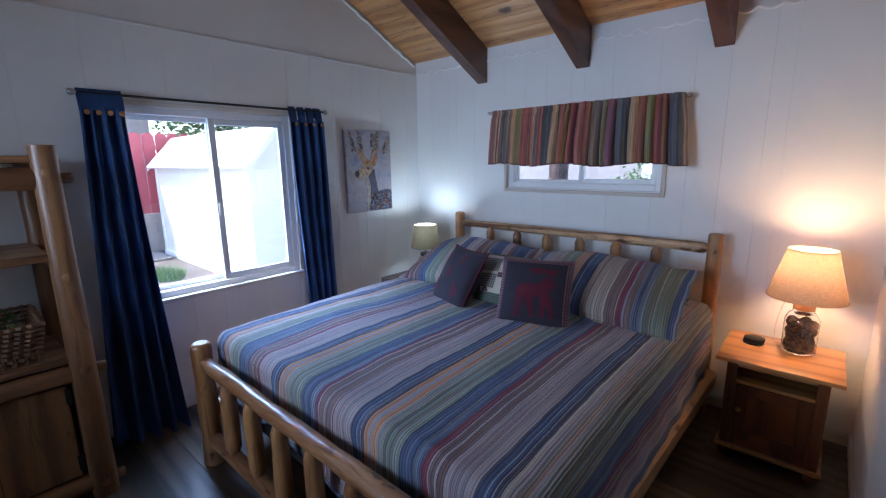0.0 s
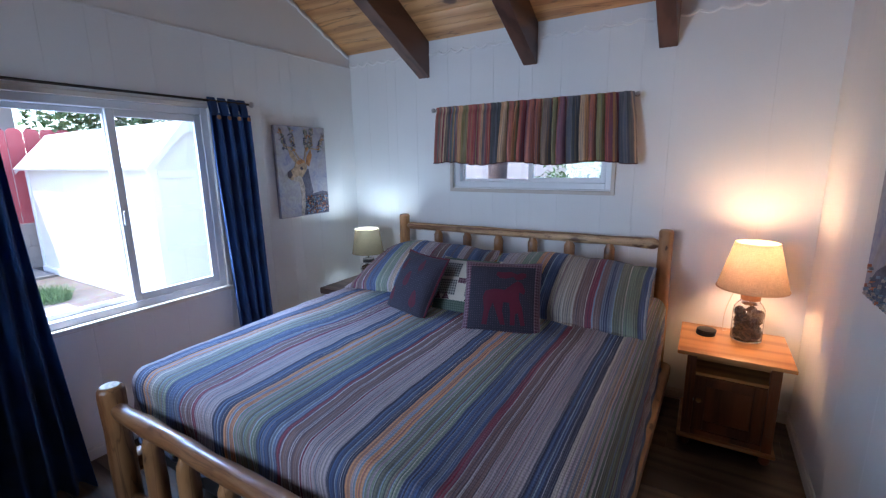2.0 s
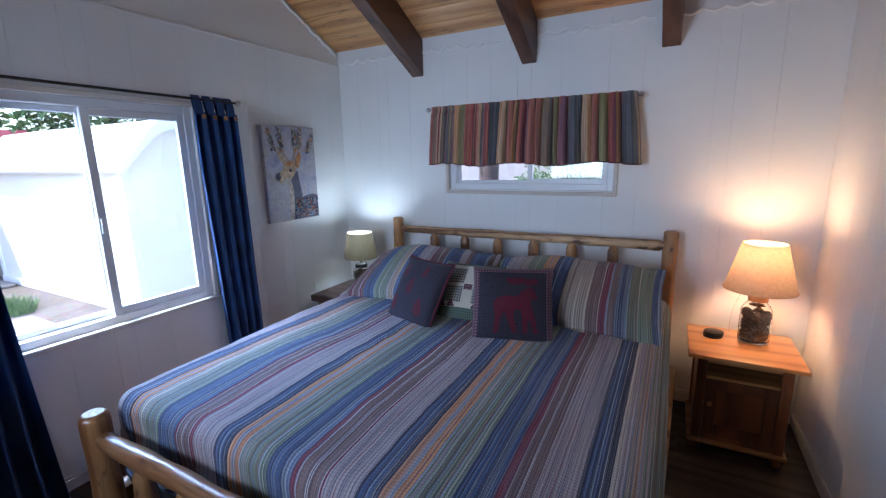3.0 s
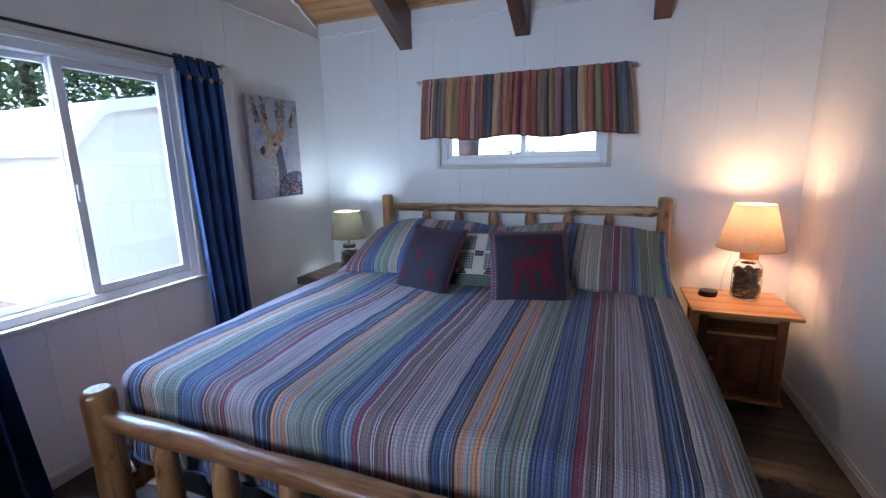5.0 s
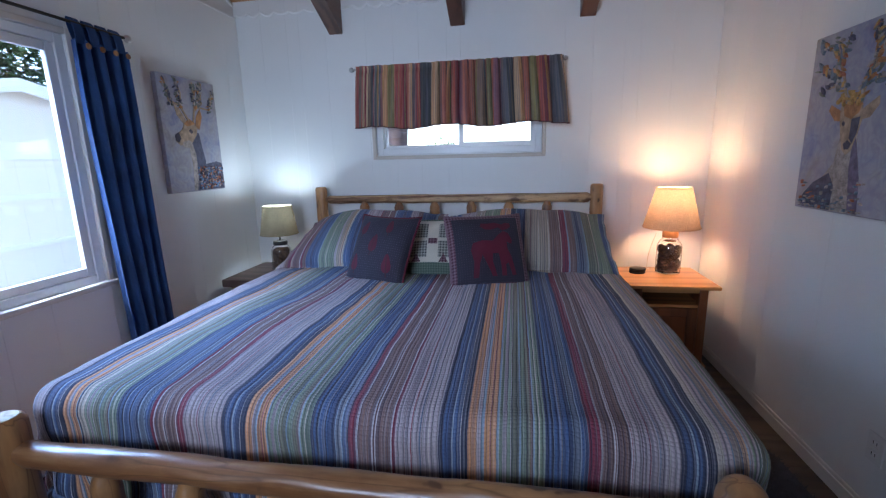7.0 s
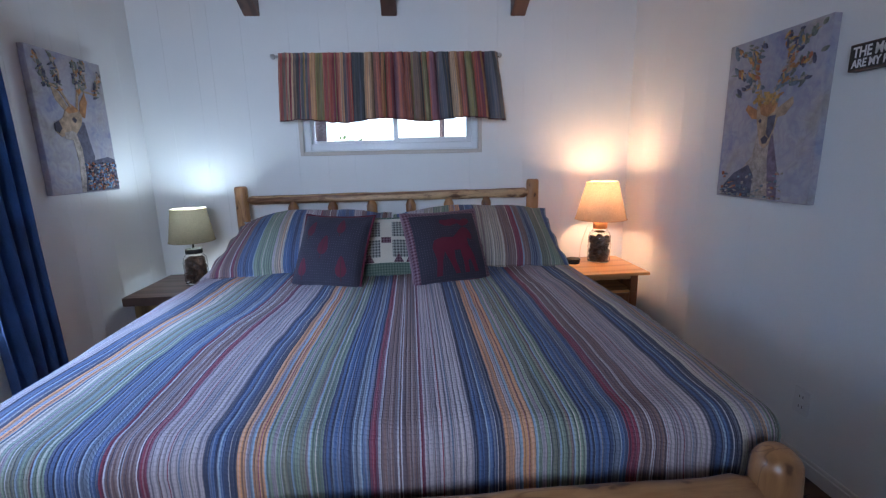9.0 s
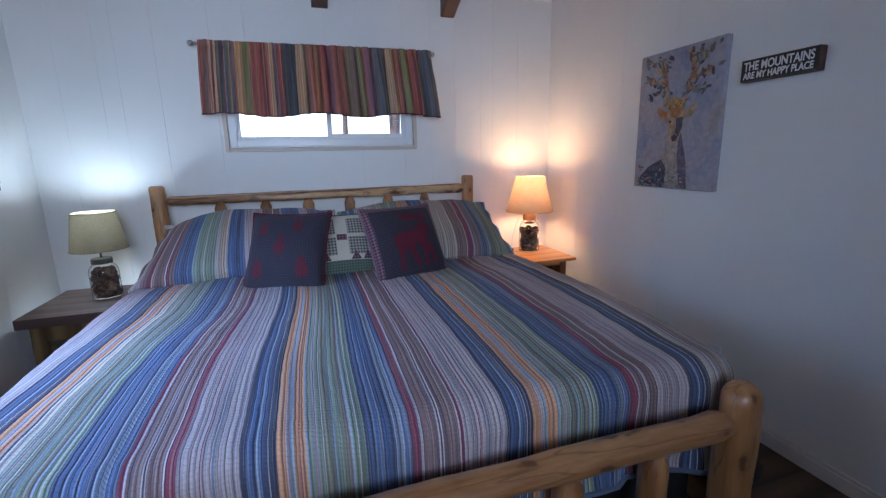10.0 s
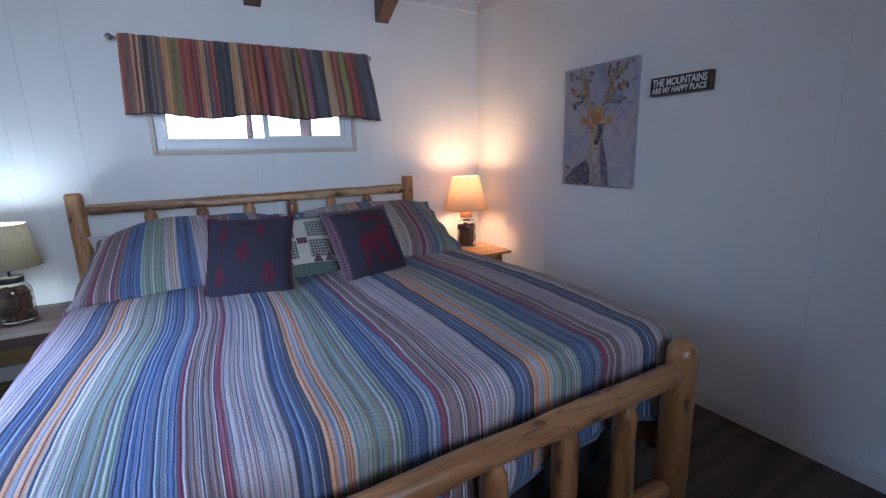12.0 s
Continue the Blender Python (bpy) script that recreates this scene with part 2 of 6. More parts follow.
_m.links.new(_x.outputs[0], _m.nodes["Material Output"].inputs[0])
BUTTON = wood("wooden_button_wood", (0.20, 0.08, 0.03), (0.42, 0.2, 0.08), axis=0, grain=40, rough=0.4)
STEEL = plain("brushed_steel", (0.55, 0.55, 0.56), 0.28, 1.0, vary=0.05)
BRONZE = plain("dark_bronze", (0.05, 0.045, 0.04), 0.35, 0.8)
BLACK = plain("black_rubber", (0.012, 0.012, 0.013), 0.5)
BLACKCLOTH = cloth("black_box_spring_cloth", (0.010, 0.010, 0.012))
CONE, node_, put_ = shader("pine_cone_brown")
put_("Base Color", ramp(node_, node_("NewGeometry").outputs["Random Per Island"], [(0.0, (0.022, 0.010, 0.006)), (0.6, (0.075, 0.034, 0.018)), (1.0, (0.21, 0.12, 0.07))]))
put_("Roughness", 0.65)
WICKER = plain("brown_wicker", (0.16, 0.075, 0.03), 0.5, vary=0.4, scale=30, relief=0.001)
LEAFG = plain("green_leaf", (0.06, 0.10, 0.03), 0.6, vary=0.35, scale=20)
SHAG = plain("charcoal_shag", (0.045, 0.045, 0.06), 0.95, vary=0.4, scale=12)
PLASTIC = plain("white_plastic", (0.75, 0.75, 0.74), 0.35, vary=0.01)
RED = plain("red_fence_paint", (0.48, 0.10, 0.11), 0.7, vary=0.15, scale=3)
BLOCK = plain("concrete_block", (0.42, 0.36, 0.31), 0.9, vary=0.15, scale=5, relief=0.002)
SHED = plain("cream_shed_siding", (0.80, 0.76, 0.66), 0.6, vary=0.03, scale=2)
SHEDTRIM = plain("shed_trim_paint", (0.82, 0.81, 0.78), 0.5, vary=0.03)
SHINGLE = plain("grey_shingle", (0.22, 0.21, 0.20), 0.9, vary=0.3, scale=14, relief=0.002)
CEMENT = plain("cement_path", (0.27, 0.25, 0.23), 0.9, vary=0.1, scale=2, relief=0.001)
BARK = plain("pine_bark", (0.12, 0.082, 0.072), 0.95, vary=0.6, scale=9, relief=0.01, fine=40)
NEEDLE = plain("foliage_green", (0.13, 0.21, 0.075), 0.7, vary=0.4, scale=2)
GLASSM, _n, _p = shader("clear_glass")
_p("Base Color", (1, 1, 1, 1)), _p("Roughness", 0.0), _p("IOR", 1.45), _p("Transmission Weight", 1.0)


def linen(name, col, glow):
    m, node, put = shader(name)
    uv = node("UVMap", uv_map="UVMap").outputs[0]
    wu = node("TexNoise", {"Vector": node("VectorMath", {0: uv, 1: (900, 25, 1)}, operation="MULTIPLY").outputs[0], "Scale": 1.0, "Detail": 2.0}).outputs[0]
    wv = node("TexNoise", {"Vector": node("VectorMath", {0: uv, 1: (25, 900, 1)}, operation="MULTIPLY").outputs[0], "Scale": 1.0, "Detail": 2.0}).outputs[0]
    f = maths(node, "ADD", maths(node, "MULTIPLY", wu, 0.5), maths(node, "MULTIPLY", wv, 0.5))
    c = ramp(node, f, [(0.38, tuple(v * 0.62 for v in col)), (0.62, col)])
    tr = node("BsdfTranslucent", {0: c})
    df = node("BsdfDiffuse", {0: c})
    mx = node("MixShader", {0: glow, 1: df.outputs[0], 2: tr.outputs[0]})
    t = m.node_tree
    t.links.new(mx.outputs[0], t.nodes["Material Output"].inputs[0])
    return m


LINENW = linen("burlap_shade", (0.60, 0.42, 0.28), 0.15)
LINENC = linen("linen_shade", (0.38, 0.315, 0.20), 0.045)


# ---------------------------------------------------------------- mesh helpers
ORIGIN = {}


def thing(name, at, label, category, group="", kind=""):
    ob = new(name)
    ob.location = at
    ORIGIN[ob.name] = Vector(at)
    return tagged(ob, label, category, group, kind)


def finish(name, bm, material, origin, smooth=True, angle=40):
    bmesh.ops.transform(bm, matrix=Matrix.Translation(-origin), verts=bm.verts)
    me = bpy.data.meshes.new(name)
    bm.to_mesh(me)
    bm.free()
    for one in (material if isinstance(material, (list, tuple)) else [material]):
        me.materials.append(one)
    if smooth:
        me.polygons.foreach_set("use_smooth", [True] * len(me.polygons))
        me.set_sharp_from_angle(angle=radians(angle))
    return me


def part(name, bm, material, parent, label="", kind="", smooth=True, angle=40):
    """One mesh, modelled in world coordinates, under a thing or a part."""
    o = ORIGIN[parent.name]
    ob = new(name, finish(name, bm, material, o, smooth, angle))
    ob.parent = parent
    ORIGIN[ob.name] = o
    return tagged(ob, label, "", "", kind)


def solid(name, bm, material, at, label, category, group="", kind="", smooth=True, angle=40):
    """A thing that is one mesh."""
    at = Vector(at)
    ob = new(name, finish(name, bm, material, at, smooth, angle))
    ob.location = at
    ORIGIN[ob.name] = at
    return tagged(ob, label, category, group, kind)


def box(lo, hi, bevel=0.0, bm=None, m=None, seg=1):
    bm = bm or bmesh.new()
    made = bmesh.ops.create_cube(bm, size=1)["verts"]
    lo, hi = Vector(lo), Vector(hi)
    mat = Matrix.Translation((lo + hi) / 2) @ Matrix.Diagonal((*(hi - lo), 1))
    if m:
        mat = m @ mat
    bmesh.ops.transform(bm, matrix=mat, verts=made)
    if bevel:
        edges = list({e for v in made for e in v.link_edges})
        bmesh.ops.bevel(bm, geom=edges, offset=bevel, segments=seg, affect="EDGES", profile=0.6)
    return bm


def lathe(profile, at=(0, 0, 0), n=32, bm=None, m=None, closed=True):
    """profile: (radius, height) from bottom to top."""
    bm = bm or bmesh.new()
    base = m or Matrix.Translation(at)
    rings = []
    for r, h in profile:
        rings.append([bm.verts.new(base @ Vector((r * math.cos(a * math.tau / n), r * math.sin(a * math.tau / n), h))) for a in range(n)])
    for p, q in zip(rings, rings[1:]):
        for i in range(n):
            bm.faces.new((p[i], p[(i + 1) % n], q[(i + 1) % n], q[i]))
    if closed:
        bm.faces.new(rings[0][::-1])
        bm.faces.new(rings[-1])
    return bm


def axis_matrix(a, b):
    a, b = Vector(a), Vector(b)
    q = (b - a).to_track_quat("Z", "X")
    return Matrix.Translation(a) @ q.to_matrix().to_4x4()


def log(a, b, r0, r1, seed=0, tip0=0.0, tip1=0.0, tipr=0.5, n=18, steps=14, rough=0.07, facet=0.0, bow=0.0, round1=0.0, bm=None, flat=0.0, dome=0.26):
    """A peeled log from a to b: uneven, slightly bowed, its ends cut down to tenons over tip0 and tip1 metres."""
    bm = bm or bmesh.new()
    m = axis_matrix(a, b)
    length = (Vector(b) - Vector(a)).length
    hs = [(i / steps) * length for i in range(steps + 1)]
    if tip0:
        hs = sorted(set([h for h in hs if h > tip0 * 1.1] + [0, tip0 * 0.45, tip0 * 0.5, tip0]))
    if tip1:
        hs = sorted(set([h for h in hs if h < length - tip1 * 1.1] + [length, length - tip1 * 0.45, length - tip1 * 0.5, length - tip1]))
    if round1:
        hs = sorted(set([h for h in hs if h < length - round1] + [length - round1, length - round1 * 0.6, length - round1 * 0.35, length - round1 * 0.15, length]))
    rings = []
    for h in hs:
        u = h / length
        r = r0 + (r1 - r0) * u
        k = 1.0
        if tip0 and h < tip0 * 0.9:
            k = tipr + (1 - tipr) * max(0, (h / tip0 - 0.3)) / 0.7
        if tip1 and length - h < tip1 * 0.9:
            k = tipr + (1 - tipr) * max(0, ((length - h) / tip1 - 0.3)) / 0.7
        if round1 and length - h < round1:
            x = 1 - (length - h) / round1
            k = 1 - dome * x ** 3
        ring = []
        for i in range(n):
            an = i * math.tau / n
            w = noise.noise(Vector((math.cos(an) * 0.9 + seed * 3.1, math.sin(an) * 0.9, h * 5.0 + seed))) * rough
            w += noise.noise(Vector((math.cos(an) * 2.5, math.sin(an) * 2.5 + seed * 1.7, h * 14.0))) * rough * 0.35
            rr = r * k * (1 + w)
            x, y = rr * math.cos(an), rr * math.sin(an)
            if flat:
                lim = r * (1 - flat)
                y = max(-lim, min(lim, y))
            ring.append(bm.verts.new(m @ Vector((x, y + bow * math.sin(math.pi * u), h))))
        rings.append(ring)
    for p, q in zip(rings, rings[1:]):
        for i in range(n):
            bm.faces.new((p[i], p[(i + 1) % n], q[(i + 1) % n], q[i]))
    bm.faces.new(rings[0][::-1])
    top = bm.faces.new(rings[-1])
    top.material_index = 0
    return bm


def grid(nu, nv, f, bm=None, uv=None, thick=0.0):
    """A sheet of nu x nv cells; f(u, v) gives a place for u, v in 0..1, uv(u, v) its texture place."""
    bm = bm or bmesh.new()
    lay = bm.loops.layers.uv.get("UVMap") or bm.loops.layers.uv.new("UVMap")
    vs = [[bm.verts.new(f(i / nu, j / nv)) for j in range(nv + 1)] for i in range(nu + 1)]
    for i in range(nu):
        for j in range(nv):
            fc = bm.faces.new((vs[i][j], vs[i + 1][j], vs[i + 1][j + 1], vs[i][j + 1]))
            if uv:
                for lp, (a, b) in zip(fc.loops, ((i, j), (i + 1, j), (i + 1, j + 1), (i, j + 1))):
                    lp[lay].uv = uv(a / nu, b / nv)
    return bm


def thicken(bm, d):
    bmesh.ops.recalc_face_normals(bm, faces=bm.faces)
    bmesh.ops.solidify(bm, geom=bm.faces[:], thickness=d)
    return bm


def prism(outline, lo, hi, m=None, bm=None):
    """A flat outline (x, y) drawn out along z from lo to hi."""
    bm = bm or bmesh.new()
    m = m or Matrix()
    a = [bm.verts.new(m @ Vector((x, y, lo))) for x, y in outline]
    b = [bm.verts.new(m @ Vector((x, y, hi))) for x, y in outline]
    n = len(outline)
    fs = [bm.faces.new(a[::-1]), bm.faces.new(b)]
    for i in range(n):
        fs.append(bm.faces.new((a[i], a[(i + 1) % n], b[(i + 1) % n], b[i])))
    bmesh.ops.recalc_face_normals(bm, faces=fs)
    return bm


# ---------------------------------------------------------------- room shell
W, D, WALLH = 3.44, 4.80, 2.46          # width, length, height of the panelled part
EAVE, SLOPE = 2.575, 0.50               # ceiling height over the headboard wall, its rise per metre
RIDGE = -2.40
WIN = (-2.56, -1.40, 0.79, 2.00)        # big window: y0, y1, z0, z1
SWIN = (1.07, 2.31, 1.42, 1.96)         # small window: x0, x1, z0, z1


def ceil_z(y):
    return EAVE + SLOPE * (-y if y > RIDGE else y - 2 * RIDGE)


floor = solid("floor", box((-0.12, -D - 0.12, -0.16), (W + 0.12, 0.12, -0.012)), BLACK, (1.7, -2.4, 0), "grey-brown laminate plank floor, slightly shiny", "floor", kind="structure")


def wall_with_hole(name, lo, hi, hole, axis, mat, label):
    """lo, hi: the box of the wall; hole: (a0, a1, z0, z1) along its long axis."""
    bm = bmesh.new()
    a0, a1, z0, z1 = hole

    def piece(p, q, r, s):
        l, h = list(lo), list(hi)
        l[axis], h[axis], l[2], h[2] = p, q, r, s
        box(l, h, bm=bm)
    piece(lo[axis], a0, lo[2], hi[2])
    piece(a1, hi[axis], lo[2], hi[2])
    piece(a0, a1, lo[2], z0)
    piece(a0, a1, z1, hi[2])
    return solid(name, bm, mat, lo, label, "wall", kind="structure")


wall_west = wall_with_hole("wall_west", (-0.12, -D, -0.012), (-0.008, 0, WALLH), WIN, 1, WALL, "white painted vertical panelling with a sliding window")
wall_north = wall_with_hole("wall_north", (-0.12, 0.008, -0.012), (W + 0.12, 0.12, 2.62), SWIN, 0, WALL, "white painted vertical panelling behind the headboard")
wall_east = solid("wall_east", box((W + 0.008, -D, -0.012), (W + 0.12, 0.008, WALLH)), WALL, (W, -2, 0), "white painted vertical panelling with a canvas picture", "wall", kind="structure")
# the opening in the south wall is invented, to go with the fill lamp
wall_south = wall_with_hole("wall_south", (-0.12, -D - 0.12, -0.012), (W + 0.12, -D, 2.60), (0.65, 1.85, 1.25, 2.25), 0, WALL, "plain white painted wall with an added window opening")
for nm, x0, x1 in (("gable_west", -0.12, -0.012), ("gable_east", W + 0.012, W + 0.12)):
    m = Matrix(((0, 0, 1, 0), (1, 0, 0, 0), (0, 1, 0, 0), (0, 0, 0, 1)))
    outline = [(0.0, WALLH), (0.0, ceil_z(0) + 0.02), (RIDGE, ceil_z(RIDGE) + 0.02), (-D, ceil_z(-D) + 0.02), (-D, WALLH)]
    solid(nm, prism(outline, x0, x1, m), GABLE, (x0, -2.4, WALLH), "off-white painted gable above the wall panelling", "wall", kind="structure")

# ceiling: tongue-and-groove planks along the room, in one mesh
bm = bmesh.new()
pw = 0.135
for side in (1, -1):
    y, k = 0.0, 0
    length = abs(RIDGE) * math.hypot(1, SLOPE)
    ang = math.atan(SLOPE)
    base = Matrix.Translation((0, 0.0 if side == 1 else -D, EAVE)) @ Matrix.Rotation(-ang if side == 1 else ang, 4, "X")
    s = 0.0
    while s < length:
        e = min(s + pw, length)
        cuts = [-0.1, W + 0.1]
        for a, b in zip(cuts, cuts[1:]):
            ya, yb = (-e + 0.002, -s - 0.002) if side == 1 else (s + 0.002, e - 0.002)
            box((a + 0.001, ya, 0), (b - 0.001, yb, 0.02), 0.007, bm, base, 2)
        s = e
    box((-0.12, min(0, -side * length), 0.014), (W + 0.12, max(0, -side * length), 0.10), 0, bm, base)
ceiling = solid("ceiling", bm, PLANK, (1.7, -2.4, EAVE), "sloping knotty pine plank ceiling with dark knots", "ceiling", kind="structure")

def beam(x0, x1):
    m = Matrix(((0, 0, 1, 0), (1, 0, 0, 0), (0, 1, 0, 0), (0, 0, 0, 1)))
    dz = 0.275
    out = [(0.004, EAVE - dz), (0.004, EAVE), (RIDGE, ceil_z(RIDGE)), (-D - 0.004, ceil_z(-D)), (-D - 0.004, ceil_z(-D) - dz), (RIDGE, ceil_z(RIDGE) - dz)]
    b = prism(out, x0, x1, m)
    bmesh.ops.bevel(b, geom=b.edges[:], offset=0.004, segments=1, affect="EDGES")
    return solid("ceiling_beam", b, BEAM, ((x0 + x1) / 2, -0.0, EAVE), "dark brown stained exposed ceiling beam", "beam", group="ceiling beams")


for x0 in (0.747, 1.655, 2.541):
    beam(x0, x0 + 0.104)

# out of view; added to stop sunlight leaking through the ceiling's ridge gap
solid("roof", prism([(0.3, EAVE - 0.03), (0.3, EAVE + 0.14), (RIDGE, ceil_z(RIDGE) + 0.32), (-D - 0.3, EAVE + 0.14), (-D - 0.3, EAVE - 0.03), (-D - 0.121, EAVE + 0.045), (RIDGE, ceil_z(RIDGE) + 0.125), (0.121, EAVE + 0.045)], -0.4, W + 0.4, Matrix(((0, 0, 1, 0), (1, 0, 0, 0), (0, 1, 0, 0), (0, 0, 0, 1)))), BARK, (1.7, -2.4, 3), "unseen dark roof added to keep sun out of the ridge gap", "roof", kind="structure", smooth=False)

# wavy bead of white caulk along the top of the panelling
def bead(name, pts, r):
    bm = bmesh.new()
    n = 8
    rings = []
    for i, p in enumerate(pts):
        d = (pts[min(i + 1, len(pts) - 1)] - pts[max(i - 1, 0)]).normalized()
        q = d.to_track_quat("Z", "Y").to_matrix()
        rings.append([bm.verts.new(p + q @ Vector((r * math.cos(a * math.tau / n), r * math.sin(a * math.tau / n), 0))) for a in range(n)])
    for a, b in zip(rings, rings[1:]):
        for i in range(n):
            bm.faces.new((a[i], a[(i + 1) % n], b[(i + 1) % n], b[i]))
    bm.faces.new(rings[0][::-1])
    bm.faces.new(rings[-1])
    return bm


def wavy(x):
    return 0.011 * (1 - 2 * abs(math.sin(x * math.pi / 0.115 + 0.5 * math.sin(x * 5)))) * (0.8 + 0.3 * math.sin(x * 7)) + 0.003 * math.sin(x * 37)


for a, b in ((0.01, 0.745), (0.853, 1.60), (1.775, 2.50), (2.647, 3.43)):
    pts = [Vector((a + (b - a) * i / 110, -0.002, 2.478 + wavy(a + (b - a) * i / 110))) for i in range(111)]
    solid("trim", bead("trim", pts, 0.009), CAULK, (a, 0, 2.478), "thin wavy white bead along the wall top", "trim", kind="structure")
for x, s in ((-0.006, 1), (W + 0.006, -1)):
    pts = [Vector((x, -0.01 - 2.38 * i / 160, EAVE - 0.03 + SLOPE * 2.38 * i / 160 + 0.7 * wavy(i * 0.015))) for i in range(161)]
    solid("trim", bead("trim", pts, 0.009), CAULK, (x, 0, EAVE), "thin wavy white bead along the gable edge", "trim", kind="structure")
    solid("trim", box((min(x - s * 0.004, x + s * 0.010), -D, WALLH - 0.004), (max(x - s * 0.004, x + s * 0.010), -0.001, WALLH + 0.012), 0.003), WALL, (x, -2, WALLH), "thin white ledge on top of the panelling", "trim", kind="structure")


def baseboard(lo, hi):
    axis = 0 if hi[0] - lo[0] > hi[1] - lo[1] else 1
    bm = box(lo, (hi[0], hi[1], 0.060), 0.0015)
    l, h = list(lo), [hi[0], hi[1], 0.078]
    l[2] = 0.058
    if axis == 0:
        l[1] += 0.005
    elif lo[0] < 1:
        h[0] -= 0.005
    else:
        l[0] += 0.005
    box(l, h, 0.003, bm)
    return solid("baseboard", bm, TRIM, lo, "off-white moulded baseboard along the floor", "baseboard", kind="structure")


baseboard((0.014, -0.016, 0), (W - 0.014, -0.001, 0.08))
baseboard((0.0, -D, 0), (0.014, -0.001, 0.08))
baseboard((W - 0.014, -D, 0), (W, -0.001, 0.08))


# ---------------------------------------------------------------- windows
def frame_bars(lo, hi, w, axis, d0, d1, bev=0.003):
    """Four bars round a rectangle (a0, z0)-(a1, z1); axis: the wall's long axis; d0, d1: depth."""
    (a0, z0), (a1, z1) = lo, hi
    bm = bmesh.new()

    def bar(p, q, r, s):
        l, h = [0, 0, r], [0, 0, s]
        l[axis], h[axis] = p, q
        l[1 - axis], h[1 - axis] = d0, d1
        box(l, h, bev, bm)
    bar(a0, a0 + w, z0, z1)
    bar(a1 - w, a1, z0, z1)
    bar(a0 + w, a1 - w, z0, z0 + w)
    bar(a0 + w, a1 - w, z1 - w, z1)
    return bm


window_1 = thing("window_1", (0, -1.97, 0.79), "white vinyl sliding window with two panes", "window", kind="structure")
y0, y1, z0, z1 = WIN
part("window_frame", frame_bars((y0 + 0.001, z0 + 0.001), (y1 - 0.001, z1 - 0.001), 0.045, 1, -0.10, -0.012), VINYL, window_1)
part("sliding_sash", frame_bars((-1.985, z0 + 0.047), (y1 - 0.047, z1 - 0.047), 0.042, 1, -0.045, -0.020), VINYL, window_1)
part("fixed_sash", frame_bars((y0 + 0.047, z0 + 0.047), (-1.955, z1 - 0.047), 0.030, 1, -0.085, -0.062), VINYL, window_1)
part("latch", box((-0.020, -1.978, 1.30), (-0.006, -1.962, 1.38), 0.003), VINYL, window_1)
for a, b, x in ((-1.945, y1 - 0.087, -0.034), (y0 + 0.075, -1.983, -0.075)):
    g = part("pane", box((x, a, z0 + 0.080), (x + 0.004, b, z1 - 0.080)), GLASSM, window_1)
    g.visible_shadow = False
part("window_casing", frame_bars((y0 - 0.03, z0 - 0.03), (y1 + 0.028, z1 + 0.028), 0.03, 1, -0.004, 0.010), CASING, window_1)
part("window_sill", box((-0.010, y0 - 0.03, z0 - 0.012), (0.030, y1 + 0.03, z0 + 0.004), 0.003), TRIM, window_1)

window_2 = thing("window_2", (1.69, 0, 1.42), "small white sliding window high over the headboard", "window", kind="structure")
x0, x1, z0, z1 = SWIN
part("window_frame", frame_bars((x0 + 0.001, z0 + 0.001), (x1 - 0.001, z1 - 0.001), 0.045, 0, 0.02, 0.10), VINYL, window_2)
part("sliding_sash", frame_bars((1.70, z0 + 0.047), (x1 - 0.047, z1 - 0.047), 0.035, 0, 0.030, 0.055), VINYL, window_2)
part("fixed_sash", frame_bars((x0 + 0.047, z0 + 0.047), (1.73, z1 - 0.047), 0.022, 0, 0.070, 0.090), VINYL, window_2)
# invented window, never in view, round the rear fill lamp
window_3 = thing("window_3", (1.25, -D, 1.25), "white vinyl window added out of view for the fill light", "window", kind="structure")
part("window_frame", frame_bars((0.651, 1.251), (1.849, 2.249), 0.045, 0, -D - 0.10, -D - 0.01), VINYL, window_3)
g = part("pane", box((0.696, -D - 0.06, 1.296), (1.804, -D - 0.056, 2.204)), GLASSM, window_3)
g.visible_shadow = False
for a, b, y in ((1.736, x1 - 0.083, 0.042), (x0 + 0.070, 1.707, 0.08)):
    g = part("pane", box((a, y, z0 + 0.080), (b, y + 0.004, z1 - 0.080)), GLASSM, window_2)
    g.visible_shadow = False
part("window_casing", frame_bars((x0 - 0.026, z0 - 0.034), (x1 + 0.024, z1 + 0.026), 0.026, 0, -0.020, 0.006), BEIGE, window_2)


# ---------------------------------------------------------------- log bed
bed = thing("bed", (1.66, -1.3, 0), "peeled pine log bed frame with spindled headboard and footboard", "bed")
FY = -2.45
for x, s in ((0.735, 1), (2.592, 2)):
    part("foot_post", log((x, FY, 0), (x, FY, 0.712 if s == 1 else 0.718), 0.054, 0.051, s, n=32, rough=0.10, round1=0.035 if s == 1 else 0.055, dome=0.26 if s == 1 else 0.62), LOG, bed, "rounded peeled log post")
    if s == 1:
        part("post_end", lathe([(0.035, 0.7115), (0.035, 0.7145), (0.031, 0.7150)], (x, FY, 0), 20), ENDGRAIN, bed, "pale sawn end of the post")
for x, s in ((0.648, 3), (2.682, 4)):
    part("head_post", log((x, -0.13, 0), (x, -0.13, 1.19), 0.047, 0.043, s, n=24, rough=0.05, round1=0.02, flat=0.12), LOG, bed, "tall rounded log post")
part("foot_rail", log((0.755, FY, 0.608), (2.56, FY, 0.607), 0.037, 0.038, 5, 0.05, 0.05, 0.8, 26, 60, 0.16), LOGX, bed, "pale peeled log rail with small knots")
part("foot_rail_lower", log((0.755, FY, 0.160), (2.56, FY, 0.160), 0.038, 0.038, 6, 0.05, 0.05, 0.8, 18, 24, 0.09), LOGX, bed)
